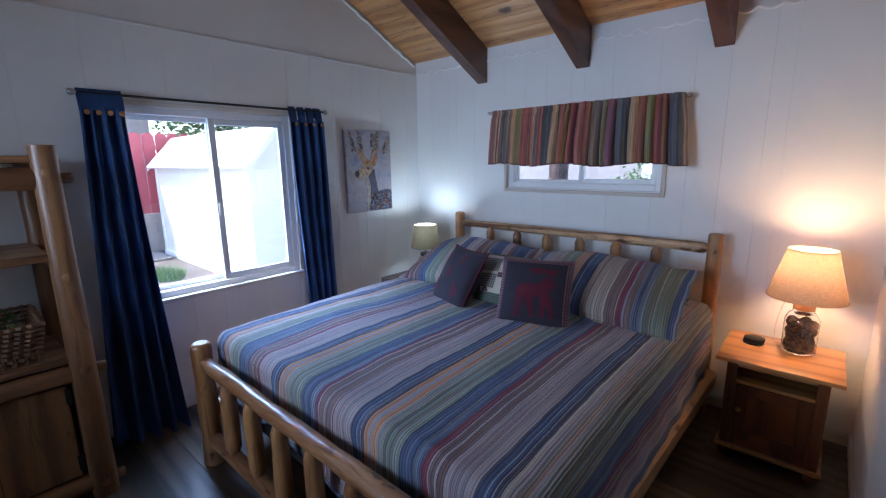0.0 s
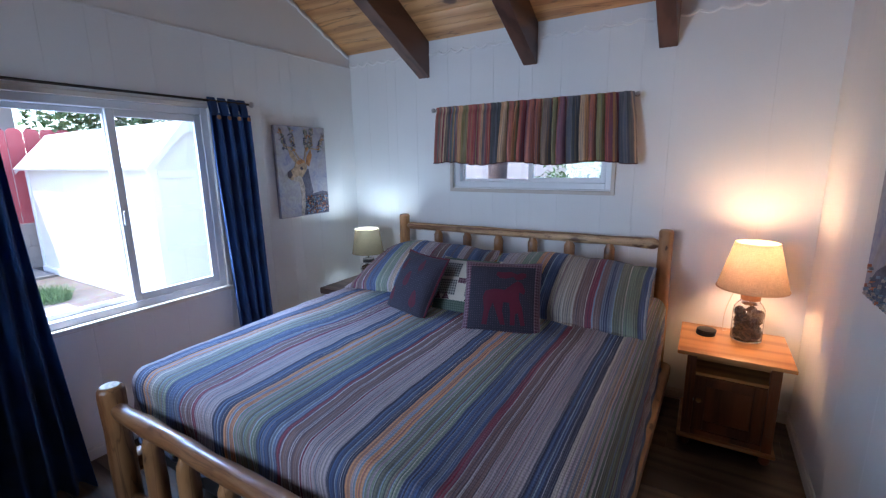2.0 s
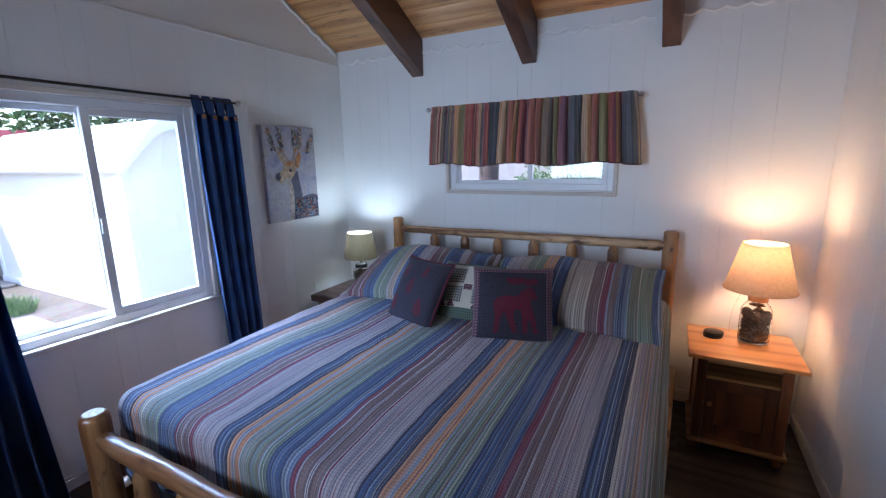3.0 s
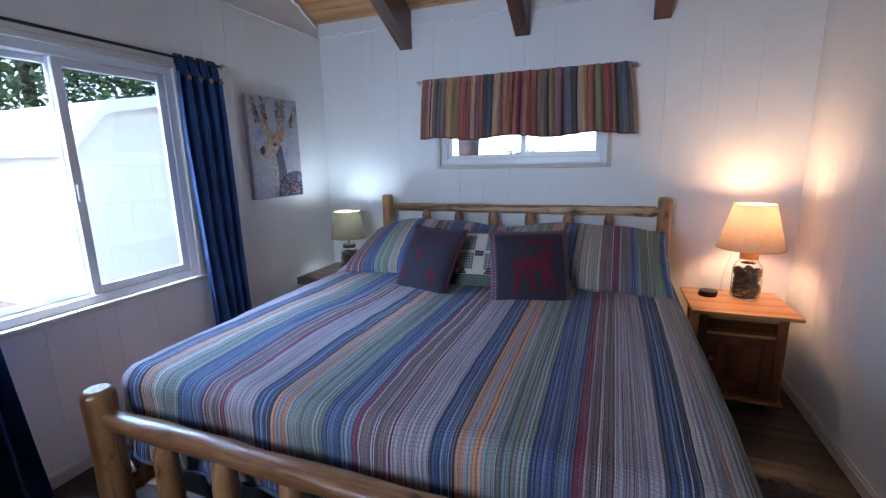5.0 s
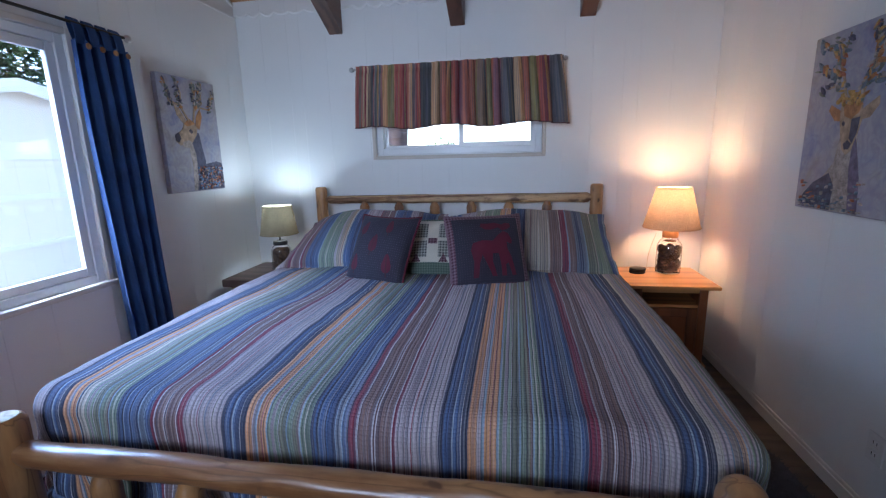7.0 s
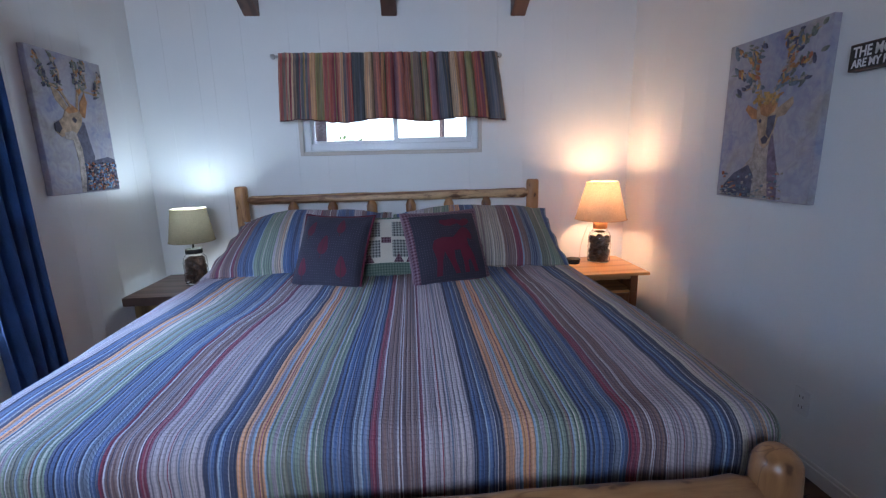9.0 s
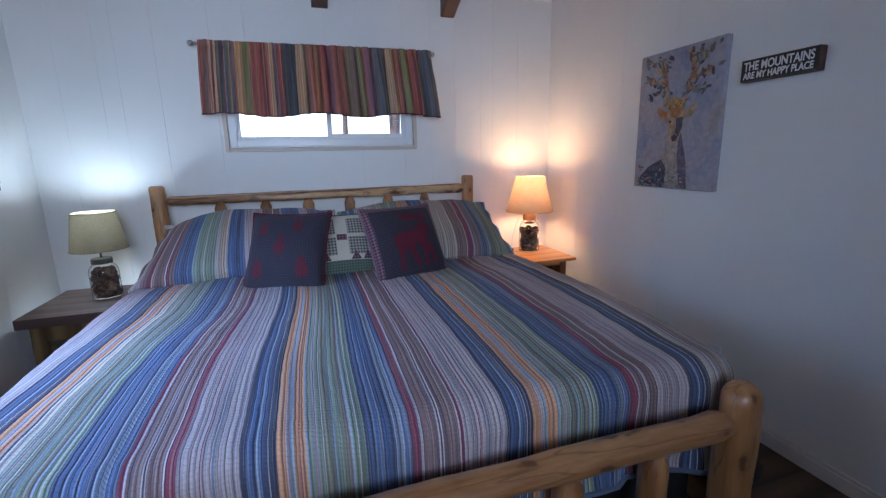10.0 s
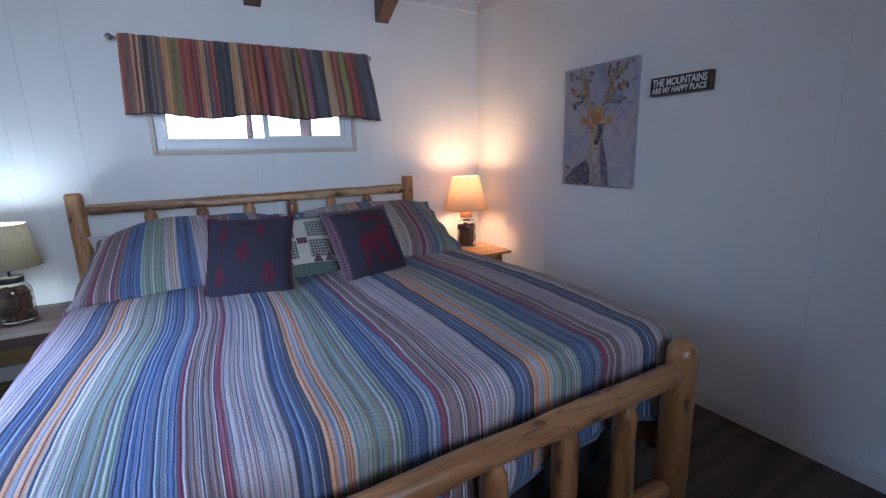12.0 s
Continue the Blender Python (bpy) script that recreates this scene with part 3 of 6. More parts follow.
part("head_rail", log((0.675, -0.13, 1.096), (2.66, -0.13, 1.096), 0.030, 0.034, 7, 0.04, 0.04, 0.6, 20, 34, 0.20), LOGHEAD, bed, "brown-streaked knotty log rail")
part("head_rail_lower", log((0.68, -0.13, 0.45), (2.65, -0.13, 0.45), 0.036, 0.036, 8, 0.04, 0.04, 0.7, 14, 16, 0.09), LOGX, bed)
for i in range(6):
    x = 1.03 + i * 0.256
    part("foot_spindle", log((x, FY, 0.18), (x, FY, 0.590), 0.038, 0.036, 20 + i, 0.05, 0.05, 0.62, 20, 16, 0.16), LOG, bed)
for i in range(6):
    x = 0.990 + i * 0.2715
    part("head_spindle", log((x, -0.13, 0.47), (x, -0.13, 1.08), 0.038, 0.036, 30 + i, 0.05, 0.045, 0.6, 18, 14, 0.14), LOG, bed)
part("side_rail", log((2.735, -0.17, 0.27), (2.66, FY + 0.03, 0.27), 0.055, 0.055, 9, 0.03, 0.03, 0.9, 16, 20, 0.06, flat=0.25), LOGY, bed, "half-round log side rail")
part("side_rail", log((0.60, -0.17, 0.27), (0.66, FY + 0.03, 0.27), 0.055, 0.055, 10, 0.03, 0.03, 0.9, 16, 20, 0.06, flat=0.25), LOGY, bed)
for y in (-0.5, -1.3, -2.1):
    part("bed_slat", box((0.63, y - 0.04, 0.17), (2.68, y + 0.04, 0.20), 0.004), LOGX, bed)
part("centre_leg", box((1.62, -1.33, 0), (1.69, -1.26, 0.17), 0.003), LOG, bed)

solid("box_spring", box((0.70, -2.29, 0.202), (2.66, -0.22, 0.45), 0.03, seg=3), BLACKCLOTH, (1.66, -1.3, 0.2), "black cloth box spring under the mattress", "box spring")
solid("mattress", box((0.695, -2.32, 0.452), (2.68, -0.20, 0.725), 0.05, seg=4), cloth("mattress_cloth", (0.6, 0.6, 0.6)), (1.66, -1.3, 0.4), "white mattress hidden under the striped quilt", "mattress")

# quilt
C_LAV, C_NAVY, C_BLUE, C_SAGE, C_PEACH, C_WINE, C_TAUPE, C_CREAM, C_SKY = (
    (0.50, 0.415, 0.43), (0.036, 0.056, 0.135), (0.066, 0.125, 0.285), (0.25, 0.315, 0.215), (0.70, 0.33, 0.14), (0.25, 0.022, 0.05), (0.23, 0.13, 0.115), (0.68, 0.60, 0.50), (0.32, 0.42, 0.53))
C_WHITE, C_OLIVE, C_INK = (0.68, 0.64, 0.66), (0.22, 0.22, 0.14), (0.025, 0.03, 0.07)
C_BUFF = (0.44, 0.36, 0.28)
C_GREYBLUE, C_PALEPEACH = (0.17, 0.20, 0.27), (0.55, 0.36, 0.24)


def band(start, end, stripes_):
    """The stripes of one band, in thousandths, stretched to fill it from start to end."""
    k = (end - start) / sum(w for w, _ in stripes_)
    return [(w * k, c) for w, c in stripes_]


def band_navy(a, b):
    return band(a, b, [(10, C_INK), (12, C_BLUE), (8, C_NAVY), (4, C_SKY), (8, C_BLUE), (9, C_NAVY), (2, C_WHITE), (15, C_INK)])


def band_peach(a, b):
    return band(a, b, [(18, C_PEACH), (8, C_LAV), (7, C_SKY), (11, C_PEACH), (2, C_WINE), (11, C_PEACH), (5, C_SKY)])


def band_sage(a, b):
    return band(a, b, [(8, C_SAGE), (9, C_LAV), (8, C_SAGE), (2, C_WHITE), (18, C_OLIVE), (4, C_SKY), (12, C_SAGE), (9, C_OLIVE), (5, C_TAUPE), (4, C_SKY), (9, C_SAGE), (2, C_CREAM), (12, C_SAGE)])


def band_blue(a, b):
    return band(a, b, [(8, C_NAVY), (6, C_BLUE), (4, C_INK), (2, C_SKY), (15, C_BLUE), (3, C_INK), (13, C_BLUE), (9, C_NAVY), (2, C_SKY), (13, C_GREYBLUE), (3, C_SKY), (11, C_BLUE), (5, C_NAVY)])


def band_lav(a, b):
    return band(a, b, [(20, C_LAV), (2, C_TAUPE), (14, C_LAV), (2, C_WINE), (18, C_LAV), (3, C_GREYBLUE), (17, C_LAV), (2, C_CREAM), (22, C_LAV)])


def band_wine(a, b, first, last):
    return band(a, b, [(first, C_WINE), (4, C_WHITE), (26, C_TAUPE), (3, C_WHITE), (3, C_TAUPE), (2, C_WHITE), (30, C_TAUPE), (3, C_WHITE), (last, C_WINE)])


QSTART = 0.17  # where the list begins, in metres from the window wall
QUILT = ([(0.090, C_BLUE), (0.10, C_SAGE), (0.10, C_PEACH)] + band_blue(0.46, 0.585) + band_wine(0.585, 0.715, 12, 20) + band_lav(0.715, 0.812)
         + band_navy(0.812, 0.882) + band_peach(0.882, 0.929) + [(0.004, C_INK), (0.022, C_CREAM)] + band_sage(0.955, 1.060) + band_blue(1.060, 1.173) + band_wine(1.173, 1.273, 10, 20) + band_lav(1.273, 1.380)
         + band_navy(1.380, 1.444) + band_peach(1.444, 1.503) + band_sage(1.503, 1.612) + band_blue(1.612, 1.705) + band_wine(1.705, 1.822, 14, 6) + band_lav(1.822, 1.935)
         + band_navy(1.935, 2.008) + band_peach(2.008, 2.086) + band_sage(2.086, 2.198) + band_blue(2.198, 2.300) + band_wine(2.300, 2.400, 28, 2) + band_lav(2.400, 2.505)
         + band_navy(2.505, 2.576) + [(0.004, C_INK)] + band(2.580, 2.660, [(18, C_CREAM), (20, C_LAV), (3, C_SKY), (16, C_BUFF), (3, C_GREYBLUE), (14, C_PALEPEACH), (3, C_SKY), (8, C_LAV)])
         + band_sage(2.660, 2.760) + band_blue(2.760, 2.860) + band_wine(2.860, 2.96, 20, 4) + band_lav(2.960, 3.060))
QSPAN = sum(w for w, _ in QUILT)
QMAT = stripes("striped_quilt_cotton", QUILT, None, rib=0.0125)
QX0, QX1, QY0, QY1, QTOP, QR = 0.670, 2.720, -0.18, -2.365, 0.768, 0.075


def quilt_at(sx, sy):
    """sx: metres along the width from the middle, sy: metres from the head end."""
    cx, hx = (QX0 + QX1) / 2, (QX1 - QX0) / 2 - QR
    ly = (QY0 - QY1) - QR
    ex, ey = max(0.0, abs(sx) - hx), max(0.0, sy - ly)
    d = math.hypot(ex, ey)
    x, y, z = cx + max(-hx, min(hx, sx)), QY0 - min(sy, ly), QTOP
    if d > 0:
        dx, dy = math.copysign(ex / d, sx), -ey / d
        lim = QR * math.pi / 2
        if d < lim:
            out, drop = QR * math.sin(d / QR), QR * (1 - math.cos(d / QR))
        else:
            out, drop = QR, QR + d - lim
        wave = (0.009 * math.sin((sx * 1.0 + sy * 1.3) * 17.0) + 0.005 * math.sin((sx - sy) * 31.0)) * (1.0 if ey > 0 else 0.35)
        out += wave * min(1.0, drop / 0.3)
        x, y, z = x + dx * out, y + dy * out, z - drop
    v = Vector((x * 2.2, y * 2.2, 0.3))
    z += 0.016 * noise.noise(v) + 0.005 * noise.noise(v * 4.0)
    z -= 0.022 * max(0.0, (abs(sx) / 1.0) - 0.55) + 0.022 * max(0.0, (sy - 1.5) / 0.7) if d < 0.2 else 0.03
    return Vector((x, y, z))


HANG_SIDE, HANG_FOOT = 0.44, 0.36
hw = (QX1 - QX0) / 2 - QR + HANG_SIDE
full = (QY0 - QY1) - QR + HANG_FOOT


def quilt_place(u, v):
    sx = (u * 2 - 1) * hw
    hang = full + 0.035 * math.sin(sx * 7.0 + 1.0) + (0.03 if abs(sx) < 0.6 else 0.0)
    return quilt_at(sx, v * hang)


def quilt_uv(u, v):
    """The cloth was pulled towards the window at the foot, most of all left of its middle."""
    x = (u * 2 - 1) * hw + (QX0 + QX1) / 2
    k = min(1.0, max(0.0, (v * full - 1.15) / 0.75))
    k *= k * (3 - 2 * k)
    side = min(1.0, max(0.0, (1.78 - x) / 0.55))
    return x - QSTART + 0.058 * k * side, v * full


qbm = grid(150, 150, quilt_place, uv=quilt_uv)
thicken(qbm, 0.012)
quilt = thing("quilt", (1.7, -1.3, 0.6), "multicoloured striped ribbed cotton quilt spread over the king bed", "quilt")
part("cover", qbm, QMAT, quilt, smooth=True, angle=80)
edge_pts = [quilt_place(0, k / 80) for k in range(4, 81)] + [quilt_place(k / 120, 1) for k in range(1, 121)] + [quilt_place(1, 1 - k / 80) for k in range(1, 77)]
part("binding", bead("binding", [p + Vector((0, 0, -0.004)) for p in edge_pts], 0.008), cloth("slate_binding", (0.10, 0.12, 0.18)), quilt, "slate blue bound edge")


# ---------------------------------------------------------------- pillows
def pillow_point(u, v, w, h, t, side, pinch=0.06, power=0.5):
    """u, v in -1..1; a stuffed cushion, its corners pulled out."""
    a, b = max(0.0, 1 - abs(u) ** 2.6), max(0.0, 1 - abs(v) ** 2.6)
    bulge = (a ** power) * (b ** power)
    x = u * w / 2 * (1 - pinch * (1 - abs(v) ** 2.5) * abs(u) ** 3)
    if w > 0.95:
        x *= 1 - (0.13 if w > 0.985 and u < 0 else 0.035) * (v + 1)
    y = v * h / 2 * (1 - pinch * (1 - abs(u) ** 2.5) * abs(v) ** 3)
    n = noise.noise(Vector((u * 1.6 + w * 9, v * 1.6, side * 2.0))) * 0.10 + noise.noise(Vector((u * 5 + w, v * 5, side))) * 0.03
    if w > 0.95 and v > 0:
        y -= h * v * v * (0.17 if w > 0.985 and u < 0 else 0.07) * abs(u) ** 3 + 0.02 * v * (0.5 + noise.noise(Vector((u * 2.2, w * 5, 0))))
    return Vector((x, y, side * t / 2 * bulge * (1 + n)))


def pillow_mesh(w, h, t, m, n=28, flange=0.0, uv0=(0.0, 0.0), pinch=0.06, power=0.5):
    bm = bmesh.new()
    for side in (1, -1):
        grid(n, n, lambda a, b: m @ pillow_point((a * 2 - 1) * side, b * 2 - 1, w, h, t, side, pinch, power), bm,
             uv=lambda a, b: (uv0[0] + (a - 0.5) * w * side, uv0[1] + (b - 0.5) * h))
    bmesh.ops.remove_doubles(bm, verts=bm.verts, dist=0.0008)
    if flange:
        def edge(k):
            k = k * 4 % 4
            i, f = int(k), k - int(k)
            return [(f * 2 - 1, -1), (1, f * 2 - 1), (1 - f * 2, 1), (-1, 1 - f * 2)][i]

        def fl(a, b):
            u, v = edge(a)
            p = pillow_point(u, v, w, h, t, 1, pinch, power)
            q = Vector((u * flange, v * flange, 0))
            wv = 0.012 * math.sin(a * 90) * b
            return m @ (p + q * b + Vector((0, 0, wv - 0.02 * b * b)))
        fb = grid(96, 3, fl, uv=lambda a, b: (uv0[0] + edge(a)[0] * (w / 2 + flange * b), uv0[1] + edge(a)[1] * (h / 2 + flange * b)))
        thicken(fb, 0.005)
        me = bpy.data.meshes.new("tmp")
        fb.to_mesh(me)
        fb.free()
        bm.from_mesh(me)
        bpy.data.meshes.remove(me)
    return bm


def leaning(x, y, z, yaw, lean, h):
    """The pose of a cushion that stands on its lower edge at (x, y, z), faces -y turned by yaw and leans back by lean."""
    return Matrix.Translation((x, y, z)) @ Matrix.Rotation(radians(yaw), 4, "Z") @ Matrix.Rotation(radians(90 - lean), 4, "X") @ Matrix.Translation((0, h / 2, 0))


SHAM = [(0.030, C_BLUE), (0.012, C_SKY), (0.030, C_TAUPE), (0.006, C_CREAM), (0.040, C_LAV), (0.005, C_TAUPE), (0.018, C_TAUPE), (0.020, C_WINE), (0.006, C_CREAM), (0.050, C_TAUPE),
        (0.005, C_WHITE), (0.014, C_WINE), (0.020, C_TAUPE), (0.030, C_BLUE), (0.012, C_NAVY), (0.034, C_BLUE), (0.008, C_SKY), (0.040, C_SAGE), (0.005, C_CREAM), (0.050, C_SAGE), (0.012, C_LAV),
        (0.020, C_BUFF), (0.014, C_PALEPEACH), (0.012, C_CREAM), (0.040, C_BLUE), (0.020, C_NAVY), (0.020, C_BLUE), (0.045, C_LAV), (0.005, C_WHITE), (0.045, C_LAV), (0.008, C_WINE), (0.045, C_TAUPE), (0.006, C_CREAM),
        (0.035, C_TAUPE), (0.010, C_SKY), (0.045, C_BLUE), (0.020, C_NAVY), (0.035, C_BLUE), (0.05, C_LAV), (0.03, C_TAUPE), (0.06, C_BLUE)]
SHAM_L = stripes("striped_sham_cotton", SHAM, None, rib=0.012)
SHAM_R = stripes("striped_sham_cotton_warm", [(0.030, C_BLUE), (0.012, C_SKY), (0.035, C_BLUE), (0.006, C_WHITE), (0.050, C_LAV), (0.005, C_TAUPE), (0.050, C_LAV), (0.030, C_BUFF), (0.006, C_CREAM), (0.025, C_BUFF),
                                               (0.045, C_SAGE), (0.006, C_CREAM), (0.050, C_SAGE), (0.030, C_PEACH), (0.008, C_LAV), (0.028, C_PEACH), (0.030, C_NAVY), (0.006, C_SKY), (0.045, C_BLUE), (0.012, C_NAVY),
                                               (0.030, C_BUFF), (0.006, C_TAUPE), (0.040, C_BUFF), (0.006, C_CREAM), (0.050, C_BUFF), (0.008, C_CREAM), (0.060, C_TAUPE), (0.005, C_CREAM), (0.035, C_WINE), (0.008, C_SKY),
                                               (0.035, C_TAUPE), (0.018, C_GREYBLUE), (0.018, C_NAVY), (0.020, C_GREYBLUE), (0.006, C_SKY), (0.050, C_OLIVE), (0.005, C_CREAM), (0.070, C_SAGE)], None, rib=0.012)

for nm, cx, w, yaw, mat, off in (("l", 1.205, 0.99, 2, SHAM_L, 0.580), ("r", 2.165, 0.98, -2, SHAM_R, 0.500)):
    m = leaning(cx, -0.93, 0.762, yaw, 60, 0.54)
    sh = solid("pillow", pillow_mesh(w, 0.54, 0.22, m, 30, 0.035, (off, 0.0), 0.04), mat, (cx, -0.5, 0.68),
               "striped quilted bed pillow sham leaning on the headboard" if nm == "l" else "striped pillow sham with ruffled flange beside the warm lamp", "pillow", group="bed pillows")
for cx in (1.13, 2.17):
    m = leaning(cx, -0.34, 0.76, 0, 24, 0.22)
    solid("pillow", pillow_mesh(0.88, 0.22, 0.14, m, 16), cloth("pillowcase", (0.5, 0.48, 0.5)), (cx, -0.3, 0.68), "plain sleeping pillow hidden behind the striped sham", "pillow", group="bed pillows")

GREYDOT = checks("grey_dotted_wool", (0.017, 0.017, 0.029), (0.085, 0.065, 0.095), 0.0125, dots=True)
PLAID = checks("wine_plaid_flannel", (0.050, 0.008, 0.020), (0.21, 0.13, 0.16), 0.016)
WINEWOOL = cloth("wine_wool_felt", (0.090, 0.004, 0.018), vary=0.25)
CREAMC = cloth("cream_cotton", (0.58, 0.54, 0.46))
GREENC = checks("green_plaid_cotton", (0.05, 0.085, 0.07), (0.16, 0.20, 0.16), 0.014)
BLKCHK = checks("charcoal_gingham", (0.045, 0.045, 0.05), (0.42, 0.42, 0.38), 0.016)
VEIN = cloth("dark_thread", (0.05, 0.01, 0.015))


def inside(x, y, poly):
    hit = False
    for (x1, y1), (x2, y2) in zip(poly, poly[1:] + poly[:1]):
        if (y1 > y) != (y2 > y) and x < (x2 - x1) * (y - y1) / (y2 - y1) + x1:
            hit = not hit
    return hit


def applique(poly, dims, m, lift=0.0025, cuts=3):
    """A flat patch sewn on a cushion's front, following its bulge; poly in -1..1 of the cushion's face."""
    w, h, t, pinch, power = dims
    bm = bmesh.new()
    dense = []
    for (x1, y1), (x2, y2) in zip(poly, poly[1:] + poly[:1]):
        k = max(1, int(math.hypot(x2 - x1, y2 - y1) / 0.09))
        dense += [(x1 + (x2 - x1) * i / k, y1 + (y2 - y1) * i / k) for i in range(k)]
    vs = [bm.verts.new((x, y, 0)) for x, y in dense]
    es = [bm.edges.new((vs[i], vs[(i + 1) % len(vs)])) for i in range(len(vs))]
    bmesh.ops.triangle_fill(bm, use_beauty=True, edges=es)
    bmesh.ops.subdivide_edges(bm, edges=bm.edges[:], cuts=cuts, use_grid_fill=True)
    lay = bm.loops.layers.uv.new("UVMap")
    for f in bm.faces:
        for lp in f.loops:
            lp[lay].uv = (lp.vert.co.x * w / 2, lp.vert.co.y * h / 2)
    for v in bm.verts:
        p = pillow_point(v.co.x, v.co.y, w, h, t, 1, pinch, power)
        v.co = m @ (p + Vector((0, 0, lift)))
    bmesh.ops.recalc_face_normals(bm, faces=bm.faces)
    bmesh.ops.triangulate(bm, faces=bm.faces)
    if bm.faces and sum((f.normal.dot(m.to_3x3() @ Vector((0, 0, 1))) for f in bm.faces)) < 0:
        bmesh.ops.reverse_faces(bm, faces=bm.faces)
    return bm


def cushion(dims, m, body, label, at):
    w, h, t, pinch, power = dims
    ob = thing("throw_pillow", at, label, "cushion", group="throw pillows")
    part("cover", pillow_mesh(w, h, t, m, 30, 0, (0, 0), pinch, power), body, ob)
    return ob


def piping(ob, dims, m, r, mat, label=""):
    w, h, t, pinch, power = dims
    pts = []
    for k in range(96):
        q = k / 24
        i, f = int(q), (q - int(q)) * 2 - 1
        u, v = [(f, -1), (1, f), (-f, 1), (-1, -f)][i]
        pts.append(m @ pillow_point(u, v, w, h, t, 1, pinch, power))
    pts.append(pts[0])
    part("piping", bead("piping", pts, r), mat, ob, label)


d1 = (0.385, 0.415, 0.14, 0.07, 0.55)
m1 = leaning(1.374, -1.190, 0.722, -20, 31, d1[1])
leaf_pillow = cushion(d1, m1, GREYDOT, "charcoal dotted throw pillow with wine leaf appliques", (1.21, -0.9, 0.67))
piping(leaf_pillow, d1, m1, 0.006, WINEWOOL, "wine fabric piping")
for lx, ly, s, rot in ((-0.52, 0.52, 0.20, -12), (0.30, 0.60, 0.20, 6), (-0.06, 0.10, 0.24, -6), (-0.58, -0.44, 0.22, 4), (0.50, -0.40, 0.25, 8)):
    pts = []
    for k in range(24):
        a = k * math.tau / 24
        x, y = 0.62 * s * math.sin(a) * (1 - 0.35 * math.cos(a)) , -s * math.cos(a) * -1.0
        x *= 0.9 if y < 0 else 0.8
        c_, s_ = math.cos(radians(rot)), math.sin(radians(rot))
        pts.append((lx + x * c_ - y * s_, ly + x * s_ + y * c_))
    part("leaf_applique", applique(pts, d1, m1), WINEWOOL, leaf_pillow, "wine felt leaf")
    c_, s_ = math.cos(radians(rot)), math.sin(radians(rot))
    stem = [(-0.012, 0.7 * s), (0.012, 0.7 * s), (0.014, -1.45 * s), (-0.014, -1.45 * s)]
    part("leaf_stem", applique([(lx + x * c_ - y * s_, ly + x * s_ + y * c_) for x, y in stem], d1, m1, 0.004, 1), VEIN, leaf_pillow, "dark stitched leaf stem")

d2 = (0.41, 0.41, 0.14, 0.05, 0.55)
m2 = leaning(2.008, -1.192, 0.722, 18, 29, d2[1])
moose_pillow = cushion(d2, m2, GREYDOT, "charcoal throw pillow with wine moose shape and plaid border", (1.96, -0.9, 0.67))
for lo, hi in (((-0.99, -0.99), (0.99, -0.87)), ((-0.99, 0.87), (0.99, 0.99)), ((-0.99, -0.87), (-0.86, 0.87)), ((0.86, -0.87), (0.99, 0.87))):
    part("border", applique([(lo[0], lo[1]), (hi[0], lo[1]), (hi[0], hi[1]), (lo[0], hi[1])], d2, m2, 0.002, 2), PLAID, moose_pillow, "wine plaid border")
piping(moose_pillow, d2, m2, 0.006, PLAID)
body_shape = [(-0.50, -0.72), (-0.34, -0.72), (-0.28, -0.35), (-0.18, -0.12), (-0.06, -0.40), (0.06, -0.70), (0.20, -0.70), (0.10, -0.32), (0.12, -0.10), (0.30, -0.10), (0.34, -0.42), (0.34, -0.70),
              (0.48, -0.70), (0.48, -0.40), (0.56, -0.36), (0.66, -0.70), (0.78, -0.68), (0.68, -0.22), (0.58, 0.02), (0.58, 0.20), (0.72, 0.14), (0.76, 0.24), (0.66, 0.44), (0.52, 0.50), (0.38, 0.42), (0.16, 0.24),
              (-0.16, 0.26), (-0.42, 0.20), (-0.50, 0.02), (-0.44, -0.30)]
body_shape = [(0.86 * x - 0.04, 0.95 * y - 0.04) for x, y in body_shape]
part("moose_applique", applique(body_shape, d2, m2), WINEWOOL, moose_pillow, "wine felt moose silhouette")
antler = [(0.50, 0.52), (0.38, 0.62), (0.16, 0.56), (-0.02, 0.58), (-0.14, 0.68), (-0.10, 0.78), (0.10, 0.76), (0.30, 0.78), (0.50, 0.70), (0.62, 0.76), (0.76, 0.74), (0.78, 0.64), (0.66, 0.56)]
antler = [(0.86 * x - 0.04, 0.95 * y - 0.04) for x, y in antler]
part("antler_applique", applique(antler, d2, m2, 0.003), WINEWOOL, moose_pillow, "wine felt antlers")

d3 = (0.39, 0.37, 0.12, 0.06, 0.55)
m3 = leaning(1.675, -1.04, 0.735, 2, 34, d3[1])
patch_pillow = cushion(d3, m3, CREAMC, "patchwork throw pillow of cream and dark gingham", (1.58, -0.8, 0.67))
part("green_strip", applique([(-0.97, -0.97), (0.97, -0.97), (0.97, -0.58), (-0.97, -0.58)], d3, m3, 0.002, 3), GREENC, patch_pillow, "green plaid strip")
part("top_strip", applique([(-0.97, 0.86), (0.97, 0.86), (0.97, 0.97), (-0.97, 0.97)], d3, m3, 0.002, 2), GREENC, patch_pillow, "green plaid strip")
for ax, ay in ((-0.9, 0.2), (0.16, 0.2), (-0.9, -0.42), (0.16, -0.42)):
    part("gingham_patch", applique([(ax, ay), (ax + 0.74, ay), (ax + 0.74, ay + 0.52), (ax, ay + 0.52)], d3, m3, 0.002, 3), BLKCHK, patch_pillow, "dark gingham square")
part("centre_patch", applique([(-0.13, 0.0), (0.13, 0.0), (0.13, 0.18), (-0.13, 0.18)], d3, m3, 0.003, 1), PLAID, patch_pillow, "wine plaid square")
